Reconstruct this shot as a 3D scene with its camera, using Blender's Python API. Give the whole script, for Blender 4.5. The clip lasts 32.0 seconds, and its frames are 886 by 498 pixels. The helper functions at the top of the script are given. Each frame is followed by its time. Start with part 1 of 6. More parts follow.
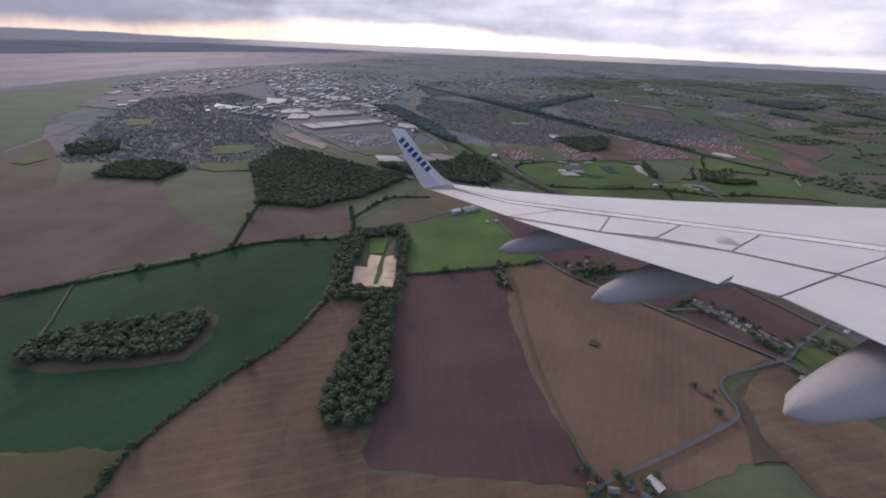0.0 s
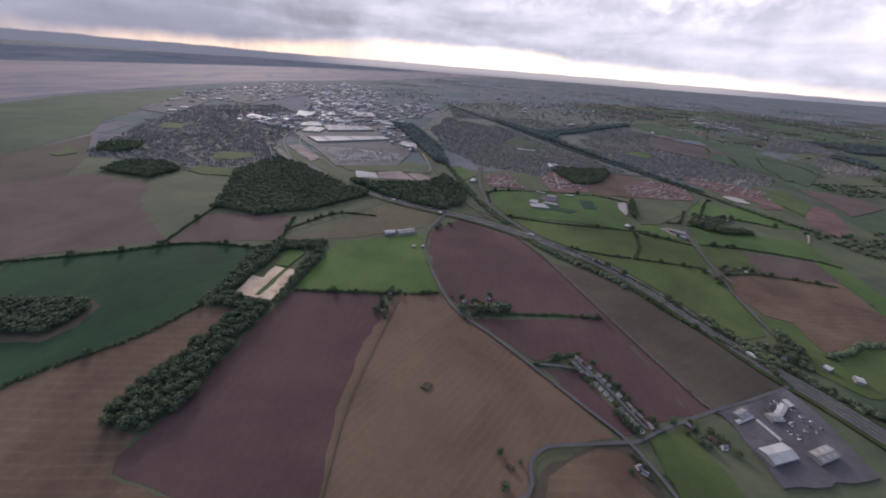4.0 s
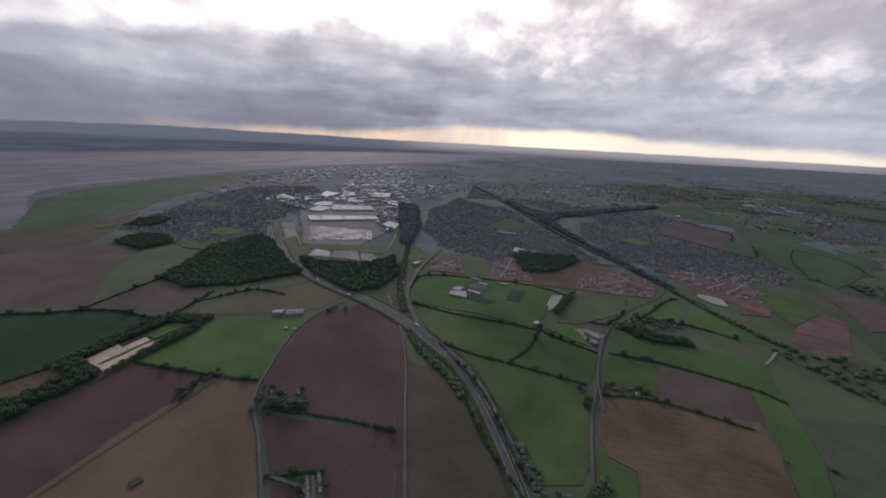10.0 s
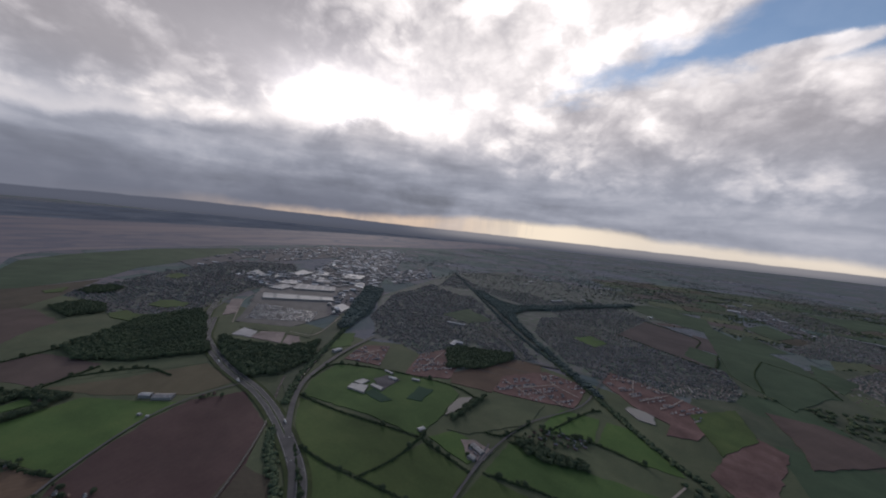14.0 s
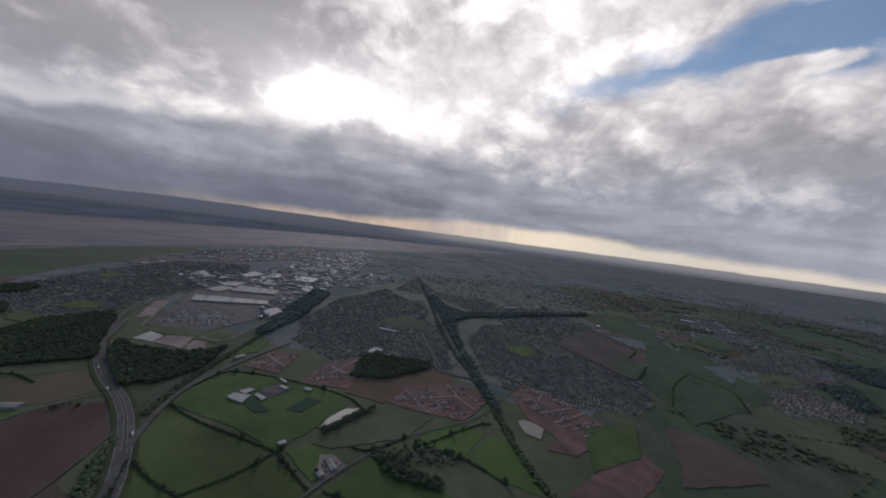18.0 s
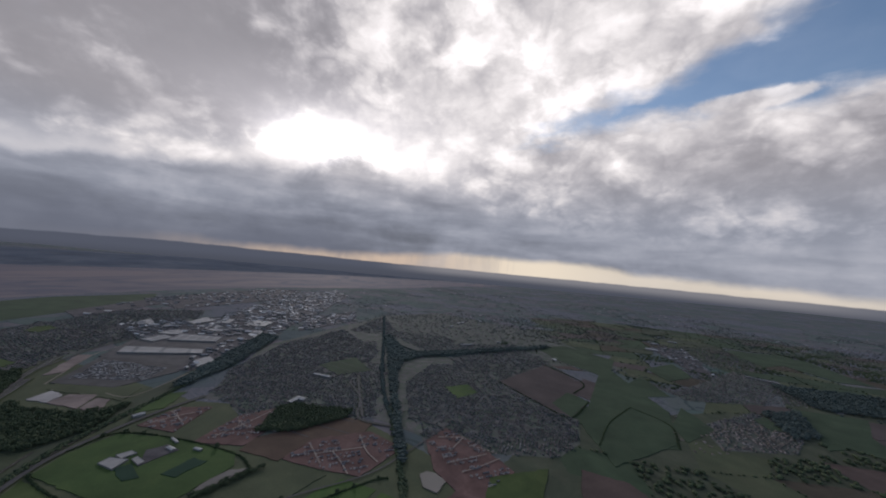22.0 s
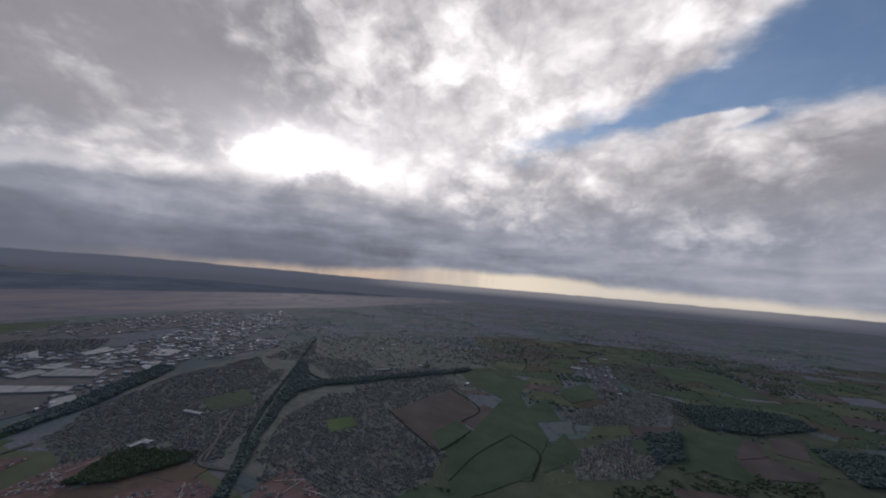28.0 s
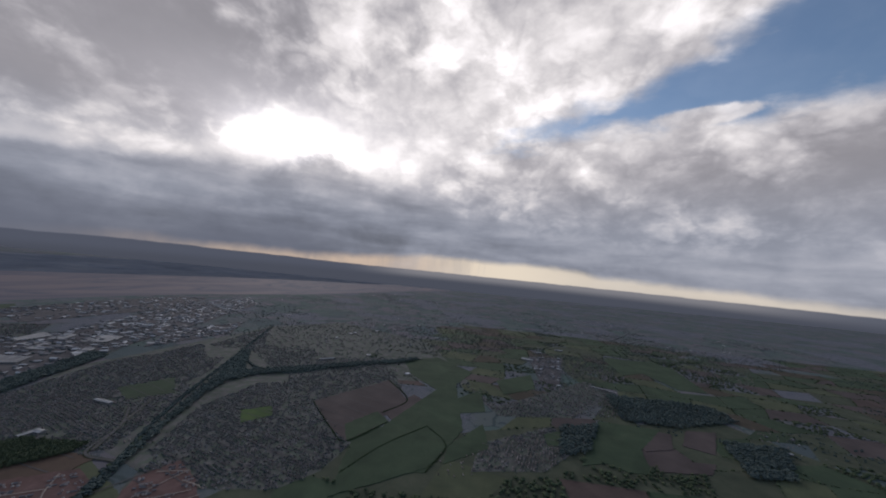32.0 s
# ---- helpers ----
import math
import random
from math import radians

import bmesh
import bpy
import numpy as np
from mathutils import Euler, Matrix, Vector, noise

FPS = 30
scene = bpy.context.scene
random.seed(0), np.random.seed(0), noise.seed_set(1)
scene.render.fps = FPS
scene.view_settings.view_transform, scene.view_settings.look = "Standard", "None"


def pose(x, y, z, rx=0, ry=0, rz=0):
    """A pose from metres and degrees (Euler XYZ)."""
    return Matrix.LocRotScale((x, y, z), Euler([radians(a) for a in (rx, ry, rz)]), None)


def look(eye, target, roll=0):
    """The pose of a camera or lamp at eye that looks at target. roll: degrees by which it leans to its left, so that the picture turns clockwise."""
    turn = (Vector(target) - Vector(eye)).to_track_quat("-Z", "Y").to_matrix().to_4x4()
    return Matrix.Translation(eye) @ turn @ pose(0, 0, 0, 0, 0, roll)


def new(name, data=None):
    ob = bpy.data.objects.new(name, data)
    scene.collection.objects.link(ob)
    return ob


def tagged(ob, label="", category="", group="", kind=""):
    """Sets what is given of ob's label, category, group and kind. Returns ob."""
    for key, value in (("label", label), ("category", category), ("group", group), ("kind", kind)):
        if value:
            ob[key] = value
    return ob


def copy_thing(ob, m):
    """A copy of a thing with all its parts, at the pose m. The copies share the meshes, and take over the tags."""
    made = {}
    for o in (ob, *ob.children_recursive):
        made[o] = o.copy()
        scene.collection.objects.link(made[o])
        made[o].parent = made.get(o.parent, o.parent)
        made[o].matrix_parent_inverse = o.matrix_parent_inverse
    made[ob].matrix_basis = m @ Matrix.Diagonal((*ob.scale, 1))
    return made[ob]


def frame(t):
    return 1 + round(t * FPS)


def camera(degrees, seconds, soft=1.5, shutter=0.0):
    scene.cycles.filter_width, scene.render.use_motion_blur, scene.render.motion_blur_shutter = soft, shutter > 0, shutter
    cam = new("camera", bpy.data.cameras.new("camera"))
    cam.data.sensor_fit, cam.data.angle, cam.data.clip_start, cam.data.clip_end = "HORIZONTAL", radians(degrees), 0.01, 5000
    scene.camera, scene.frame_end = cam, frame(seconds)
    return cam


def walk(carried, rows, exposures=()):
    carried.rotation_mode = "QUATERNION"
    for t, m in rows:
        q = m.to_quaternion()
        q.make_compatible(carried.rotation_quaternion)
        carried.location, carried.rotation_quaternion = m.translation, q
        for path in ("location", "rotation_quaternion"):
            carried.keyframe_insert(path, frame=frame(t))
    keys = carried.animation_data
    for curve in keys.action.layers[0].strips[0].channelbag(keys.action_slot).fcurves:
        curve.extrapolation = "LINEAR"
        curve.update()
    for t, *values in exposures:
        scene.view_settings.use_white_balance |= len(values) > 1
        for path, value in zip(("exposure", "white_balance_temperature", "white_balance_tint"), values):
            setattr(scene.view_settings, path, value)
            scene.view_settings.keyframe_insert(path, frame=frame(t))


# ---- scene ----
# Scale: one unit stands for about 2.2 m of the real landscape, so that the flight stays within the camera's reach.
cam = camera(105.18, 32.0, soft=2.0)
# seconds, eye x y z, yaw to the left of +y, pitch up, roll
PATH = [
    (0, 0.00, 0.00, 147.40, 2.128, -31.307, 2.579),
    (0.5, 14.73, 2.66, 149.37, 3.271, -31.534, 2.517),
    (1, 28.99, 5.45, 150.81, 4.461, -31.648, 2.597),
    (1.5, 42.95, 8.63, 151.78, 5.598, -31.378, 2.948),
    (2, 57.09, 11.32, 152.29, 6.875, -30.713, 3.256),
    (2.5, 71.05, 13.96, 153.01, 8.085, -29.998, 3.640),
    (3, 84.75, 16.67, 154.35, 9.078, -29.603, 3.959),
    (3.5, 98.56, 19.67, 155.96, 10.028, -29.249, 4.272),
    (5.5, 155.07, 33.68, 164.71, 13.946, -28.769, 5.134),
    (6, 169.34, 37.87, 166.71, 14.787, -28.646, 5.571),
    (6.5, 184.11, 43.84, 169.63, 15.888, -28.240, 5.443),
    (7, 198.97, 50.25, 172.37, 17.217, -26.683, 5.134),
    (7.5, 213.60, 56.41, 174.75, 18.455, -25.513, 4.581),
    (8, 227.91, 62.39, 176.83, 19.522, -24.490, 4.126),
    (8.5, 241.99, 67.78, 178.39, 20.563, -23.127, 4.035),
    (9, 256.38, 73.18, 180.07, 21.527, -21.088, 4.299),
    (9.5, 272.02, 81.05, 183.85, 22.605, -19.505, 3.342),
    (10, 287.15, 88.45, 187.18, 23.660, -18.031, 2.886),
    (10.5, 301.38, 94.89, 189.67, 24.441, -16.043, 2.415),
    (11, 315.37, 101.31, 191.40, 25.135, -13.871, 2.390),
    (11.5, 330.06, 108.02, 192.55, 25.735, -11.633, 2.544),
    (12, 344.76, 114.94, 193.90, 26.289, -9.764, 2.850),
    (12.5, 358.52, 122.29, 195.18, 26.657, -7.562, 2.967),
    (13, 371.66, 129.57, 196.28, 26.698, -5.217, 3.514),
    (13.5, 384.02, 137.52, 198.60, 26.641, -4.748, 4.308),
    (14, 396.23, 145.63, 201.18, 26.304, -3.925, 5.953),
    (14.5, 408.49, 153.57, 203.57, 26.236, -4.214, 6.361),
    (16.5, 459.45, 182.92, 212.03, 26.480, -2.835, 8.102),
    (17, 471.90, 190.38, 213.88, 26.466, -2.961, 7.968),
    (17.5, 483.97, 197.64, 216.02, 26.217, -3.267, 7.247),
    (18, 496.05, 204.91, 218.74, 24.793, -3.183, 7.345),
    (18.5, 508.17, 212.03, 221.99, 23.176, -4.146, 7.489),
    (19, 520.67, 218.54, 225.37, 22.024, -3.708, 8.398),
    (19.5, 533.13, 224.87, 228.62, 22.463, -4.028, 8.514),
    (20, 545.77, 231.23, 231.81, 23.048, -2.556, 8.433),
    (20.5, 558.70, 237.31, 234.64, 23.392, -1.815, 7.177),
    (21, 571.90, 242.66, 236.98, 23.621, -0.362, 6.406),
    (21.5, 585.33, 247.34, 238.99, 23.753, 0.598, 5.827),
    (22, 599.15, 251.70, 241.25, 23.923, 2.586, 5.177),
    (22.5, 612.94, 256.49, 245.39, 24.024, 3.893, 5.134),
    (23, 627.37, 261.33, 250.29, 23.793, 4.427, 5.095),
    (23.5, 641.89, 266.10, 255.46, 23.652, 5.016, 5.155),
    (24, 655.88, 271.17, 260.16, 23.396, 5.134, 5.142),
    (24.5, 669.22, 276.65, 264.24, 23.160, 5.841, 5.253),
    (25, 682.17, 283.08, 267.56, 22.316, 6.513, 5.058),
    (25.5, 696.18, 289.91, 270.40, 21.972, 6.411, 4.951),
    (27.5, 757.35, 316.38, 280.29, 21.019, 5.389, 4.972),
    (28, 773.25, 322.36, 283.53, 20.640, 5.294, 4.597),
    (28.5, 789.07, 327.94, 288.42, 20.363, 4.512, 4.780),
    (29, 805.12, 333.40, 293.72, 20.206, 4.241, 4.829),
    (29.5, 821.16, 339.07, 298.67, 20.097, 4.071, 5.128),
    (30, 836.95, 345.23, 302.75, 19.752, 3.307, 6.280),
    (30.5, 852.67, 351.85, 305.60, 19.249, 3.632, 6.018),
    (31, 868.80, 358.89, 307.17, 19.329, 3.818, 5.976),
    (31.5, 885.52, 366.12, 307.28, 19.355, 3.629, 6.119),
    (32, 902.76, 373.22, 306.18, 19.222, 3.347, 5.665),
]


def aim(x, y, z, yaw, pitch, roll):
    a, b = radians(yaw), radians(pitch)
    way = Vector((-math.sin(a) * math.cos(b), math.cos(a) * math.cos(b), math.sin(b)))
    eye = Vector((x, y, z))
    return look(eye, eye + way * 10.0, roll)


# seconds, stops, white balance
EXPOSURE = [(0.0, 1.30, 6600, 24), (4.0, 1.28, 6550, 23), (6.0, 1.20, 6550, 21), (9.0, 0.84, 6500, 19), (11.0, 0.53, 6500, 17), (13.0, 0.34, 6450, 16), (21.0, 0.12, 6350, 15), (32.0, 0.04, 6300, 15)]
walk(cam, [(t, aim(*p)) for t, *p in PATH], EXPOSURE)

# ---- light ----
SUN_AZ, SUN_EL = -41.0, 17.5  # degrees right of +y, degrees up


def direction(az, el):
    a, e = radians(az), radians(el)
    return Vector((math.sin(a) * math.cos(e), math.cos(a) * math.cos(e), math.sin(e)))


SUN = direction(SUN_AZ, SUN_EL)
lamp = bpy.data.lights.new("sun", "SUN")
lamp.energy, lamp.angle, lamp.color = 1.0, radians(12), (1.0, 0.95, 0.90)
new("sun", lamp).matrix_world = look(SUN * 900, (0, 0, 0))


class Nodes:
    """A short way to write node trees."""

    def __init__(self, tree):
        self.tree = tree

    def add(self, kind, ins=None, **props):
        node = self.tree.nodes.new(kind)
        if kind == "ShaderNodeMath":
            node.operation = props["operation"]
        if kind == "ShaderNodeVectorMath":
            node.operation = props["operation"]
        if kind == "ShaderNodeTexSky":
            node.sky_type = "NISHITA"
        if "clamp" in props:
            node.use_clamp = props["clamp"]
        for key, value in (ins or {}).items():
            self.put(node.inputs[key], value)
        return node

    def put(self, socket, value):
        if isinstance(value, bpy.types.NodeSocket):
            self.tree.links.new(value, socket)
        else:
            socket.default_value = value

    def math(self, op, a, b=0.0, c=0.0, clamp=False):
        return self.add("ShaderNodeMath", {0: a, 1: b, 2: c}, operation=op, clamp=clamp).outputs[0]

    def vec(self, op, a, b=(0, 0, 0)):
        node = self.add("ShaderNodeVectorMath", {0: a, 1: b}, operation=op)
        return node.outputs["Value"] if op in ("DOT_PRODUCT", "LENGTH") else node.outputs[0]

    def ramp(self, value, stops):
        node = self.add("ShaderNodeValToRGB", {0: value})
        els = node.color_ramp.elements
        while len(els) < len(stops):
            els.new(0.5)
        for el, (pos, col) in zip(els, stops):
            el.position = pos
            el.color = (*col, 1.0) if len(col) == 3 else col
        return node.outputs[0]

    def mix(self, fac, a, b, blend="MIX"):
        node = self.tree.nodes.new("ShaderNodeMix")
        node.data_type, node.blend_type = "RGBA", blend
        self.put(node.inputs[0], fac)
        self.put(node.inputs[6], a if not isinstance(a, tuple) else (*a[:3], 1.0))
        self.put(node.inputs[7], b if not isinstance(b, tuple) else (*b[:3], 1.0))
        return node.outputs[2]

    def noise(self, vector, scale, detail=4.0, rough=0.55, distort=0.0):
        return self.add("ShaderNodeTexNoise", {"Vector": vector, "Scale": scale, "Detail": detail, "Roughness": rough, "Distortion": distort}).outputs[0]

    def step(self, value, lo, hi):
        node = self.tree.nodes.new("ShaderNodeMapRange")
        node.interpolation_type = "SMOOTHSTEP"
        for key, v in ((0, value), (1, lo), (2, hi)):
            self.put(node.inputs[key], v)
        return node.outputs[0]


def build_sky():
    world = bpy.data.worlds.new("sky")
    scene.world = world
    world.use_nodes = True
    tree = world.node_tree
    tree.nodes.clear()
    n = Nodes(tree)
    d = n.add("ShaderNodeTexCoord").outputs["Generated"]
    x, y, z = n.add("ShaderNodeSeparateXYZ", {0: d}).outputs
    az = n.math("MULTIPLY", n.math("ARCTAN2", x, y), 57.2958)
    el = n.math("MULTIPLY", n.math("ARCSINE", z), 57.2958)

    def plus(*terms):
        total = terms[0]
        for t in terms[1:]:
            total = n.math("ADD", total, t)
        return total

    def times(*terms):
        total = terms[0]
        for t in terms[1:]:
            total = n.math("MULTIPLY", total, t)
        return total

    def bump_at(a0, e0, wa, we):
        u = n.math("DIVIDE", n.math("SUBTRACT", az, a0), wa)
        v = n.math("DIVIDE", n.math("SUBTRACT", el, e0), we)
        return n.math("EXPONENT", n.math("MULTIPLY", plus(times(u, u), times(v, v)), -1.0))

    # cloud texture, laid out as on a flat cloud base seen from below
    flat = n.math("ADD", n.math("MAXIMUM", z, 0.0), 0.17)
    sheet = n.add("ShaderNodeCombineXYZ", {0: n.math("DIVIDE", x, flat), 1: n.math("DIVIDE", y, flat), 2: n.math("MULTIPLY", z, 1.5)}).outputs[0]
    turned = n.add("ShaderNodeMapping", {"Vector": sheet, "Rotation": (0, 0, radians(-35)), "Scale": (0.8, 1.2, 1.0), "Location": (2.1, 0.4, 0.0)}).outputs[0]
    lump = n.vec("MULTIPLY", d, (1.0, 1.0, 1.45))
    big = n.noise(turned, 1.2, 3.0, 0.45, 0.2)
    mid = n.noise(lump, 4.6, 9.0, 0.54, 0.1)
    fine = n.noise(turned, 6.5, 6.0, 0.55, 0.3)
    c_big, c_mid, c_fine = (n.math("SUBTRACT", v, 0.5) for v in (big, mid, fine))
    puff = n.math("SUBTRACT", n.noise(lump, 13.0, 8.0, 0.62, 0.1), 0.5)
    # rounded heads with dark creases between them, and masses with firm edges
    bent = n.vec("ADD", lump, n.vec("MULTIPLY", n.vec("SUBTRACT", n.add("ShaderNodeTexNoise", {"Vector": lump, "Scale": 7.0, "Detail": 5.0}).outputs[1], (0.5, 0.5, 0.5)), (0.16, 0.16, 0.16)))
    heads = n.add("ShaderNodeTexVoronoi", {"Vector": bent, "Scale": 7.5, "Detail": 3.0, "Roughness": 0.55}).outputs["Distance"]
    billow = n.math("SUBTRACT", 0.42, heads)
    mass = n.math("SUBTRACT", n.step(plus(n.noise(n.vec("ADD", lump, (0.3, 1.7, 0.9)), 3.4, 8.0, 0.53, 0.1), times(billow, 0.10)), 0.40, 0.60), 0.5)
    left = n.math("MAXIMUM", n.math("SUBTRACT", -47.0, az), 0.0)
    right = n.math("MAXIMUM", n.math("SUBTRACT", az, -32.0), 0.0)
    # broken grey cloud, thin and white over the middle, thick and grey over the left
    level = plus(0.875, times(mass, 0.17), times(c_mid, 0.30), times(c_big, 0.12), times(puff, 0.21), times(billow, 0.19), times(c_fine, 0.06))
    level = plus(level, times(bump_at(-16, 27.5, 24, 10), 0.15), times(bump_at(-2, 36, 30, 9), 0.12))
    level = plus(level, times(bump_at(-66, 23.5, 18, 9.0), -0.22), times(bump_at(-56, 36, 18, 9), -0.10), times(bump_at(-86, 20, 16, 12), -0.14), times(bump_at(-50, 25.5, 9, 4.0), -0.12), times(bump_at(35, 21, 10, 8), -0.13), times(bump_at(-80, 9, 16, 6), -0.16), times(bump_at(-68, 15.5, 13, 4), -0.10))
    level = plus(level, times(bump_at(16, 8, 40, 4.0), -0.12), times(bump_at(22, 15.0, 26, 6.0), -0.06))
    level = plus(n.math("SMOOTH_MAX", level, 0.54, 0.16), times(puff, 0.05), 0.012)
    # the lit seam that runs down to the left from the sun
    seam = n.math("SUBTRACT", el, plus(16.9, times(left, -0.25), times(c_mid, 6.0), times(mass, 2.0)))
    seam = n.math("EXPONENT", times(n.math("POWER", n.math("ABSOLUTE", n.math("DIVIDE", seam, 2.6)), 2.0), -1.0))
    level = plus(level, times(bump_at(-42, 18.5, 20, 6.5), 0.11), times(seam, 0.20, n.math("SUBTRACT", 1.0, n.step(az, -34.0, -20.0))))
    # the smooth dark deck whose upper edge lies just under the sun
    rim = plus(14.4, times(left, -0.20), times(right, -0.22), times(c_mid, 11.0), times(c_big, 5.0), times(puff, 4.0))
    deck = n.step(n.math("SUBTRACT", n.math("MAXIMUM", rim, 6.5), el), -0.8, 2.2)
    strata = n.math("SUBTRACT", n.noise(n.vec("MULTIPLY", d, (1.0, 1.0, 5.5)), 4.0, 6.0, 0.5, 0.2), 0.5)
    body = plus(0.615, times(strata, 0.36), times(mass, 0.06), times(puff, 0.08), times(billow, 0.05), times(n.math("MAXIMUM", n.math("SUBTRACT", el, 6.0), 0.0), 0.013), times(n.math("SUBTRACT", 1.0, n.step(el, 1.0, 8.0)), -0.06), times(right, 0.0016))
    level = n.math("ADD", times(level, n.math("SUBTRACT", 1.0, deck)), times(body, deck))
    level = n.math("MAXIMUM", n.math("MINIMUM", level, 1.02), 0.30)
    glow = times(plus(times(bump_at(-44.5, 17.2, 6.5, 2.7), 1.0), times(bump_at(-40, 19.0, 20, 6.5), 0.20)), n.math("SUBTRACT", 1.0, deck))
    value = plus(n.math("POWER", level, 2.2), times(glow, 0.9))
    tint = n.mix(n.step(level, 0.50, 0.90), n.mix(n.step(el, 6.0, 18.0), (0.91, 0.985, 1.14), (1.01, 0.985, 1.03)), (1.035, 0.995, 0.955))
    cloud = n.vec("SCALE", tint)
    cloud.node.inputs["Scale"].default_value = 1.0
    tree.links.new(value, cloud.node.inputs["Scale"])
    # the clear gap: a wedge that opens to the upper right
    frayed = plus(times(c_mid, 9.0), times(c_fine, 5.0))
    upper = n.math("SUBTRACT", plus(times(az, 0.38), 25.2), el)
    lower = n.math("SUBTRACT", el, plus(times(az, 0.03), 21.3))
    inside = n.math("MINIMUM", n.math("ADD", upper, times(frayed, 1.1)), n.math("SUBTRACT", lower, frayed))
    gap = n.step(inside, -1.4, 3.0)
    nishita = n.add("ShaderNodeTexSky")
    nishita.sun_disc, nishita.sun_elevation, nishita.sun_rotation = False, radians(SUN_EL), radians(SUN_AZ)
    blue = n.mix(1.0, nishita.outputs[0], (0.085, 0.098, 0.108), "MULTIPLY")
    streak = n.step(plus(bump_at(19, 23.4, 9, 1.3), times(c_mid, 1.1), times(puff, 0.9)), 0.42, 0.75)
    gap = times(gap, n.math("SUBTRACT", 1.0, times(streak, 0.85)))
    # unseen blue opening behind the view, added to cool the light on the ground
    behind = n.step(plus(times(x, 0.35), times(y, -0.94), times(z, 0.45), times(c_mid, 1.6)), -0.15, 0.45)
    gap = n.math("MAXIMUM", gap, times(behind, 0.8))
    sky = n.mix(n.math("MULTIPLY", gap, 0.95), cloud, blue)
    # rain haze under the dark deck, where land and cloud run together
    rain = times(n.math("SUBTRACT", 1.0, n.step(plus(el, times(c_mid, 9.0)), 0.5, 9.0)), n.math("SUBTRACT", 1.0, n.step(az, -46.0, -24.0)))
    sky = n.mix(n.math("MULTIPLY", rain, 0.85), sky, (0.125, 0.138, 0.172))
    # the clear strip over the sea under the cloud's edge, with rain falling through it
    shafts = n.noise(n.vec("MULTIPLY", d, (11.0, 11.0, 2.0)), 1.0, 5.0, 0.65, 0.6)
    top = plus(0.45, times(c_mid, 3.2), times(bump_at(-14, 1, 14, 9), 2.0), times(bump_at(4, 1, 10, 9), 0.5))
    strip = n.math("SUBTRACT", 1.0, n.step(n.math("SUBTRACT", el, top), -0.7, 0.7))
    reach = plus(bump_at(-11, 0.5, 20, 9), times(bump_at(-36, 0.3, 12, 4), 0.55), times(bump_at(24, 0.2, 18, 3), 0.7), times(bump_at(-50, 0.3, 12, 3), 0.5))
    strip = times(strip, n.math("MINIMUM", reach, 1.0), n.math("MINIMUM", plus(0.62, times(n.step(shafts, 0.30, 0.66), 0.38), n.step(az, -16.0, -4.0)), 1.0))
    sky = n.mix(strip, sky, n.mix(n.step(az, -32.0, -8.0), (0.62, 0.48, 0.35), (0.76, 0.67, 0.52)))
    # the far country and the sea below the true horizon
    far = n.mix(n.step(az, -36.0, -22.0), (0.080, 0.090, 0.116), (0.20, 0.20, 0.21))
    far = n.mix(n.step(az, 20.0, 34.0), far, (0.10, 0.11, 0.135))
    far = n.mix(n.step(el, -2.2, -0.9), (0.066, 0.074, 0.094), far)
    hills = plus(-0.62, times(bump_at(-62, -1, 22, 30), 0.5), times(n.math("SUBTRACT", n.noise(d, 16.0, 4.0), 0.5), 0.35))
    sky = n.mix(n.step(n.math("SUBTRACT", el, hills), -0.12, 0.06), far, sky)
    out = n.add("ShaderNodeBackground", {0: sky, 1: 1.0})
    tree.links.new(out.outputs[0], n.add("ShaderNodeOutputWorld").inputs[0])


build_sky()

# ---- materials ----
MATS = {}


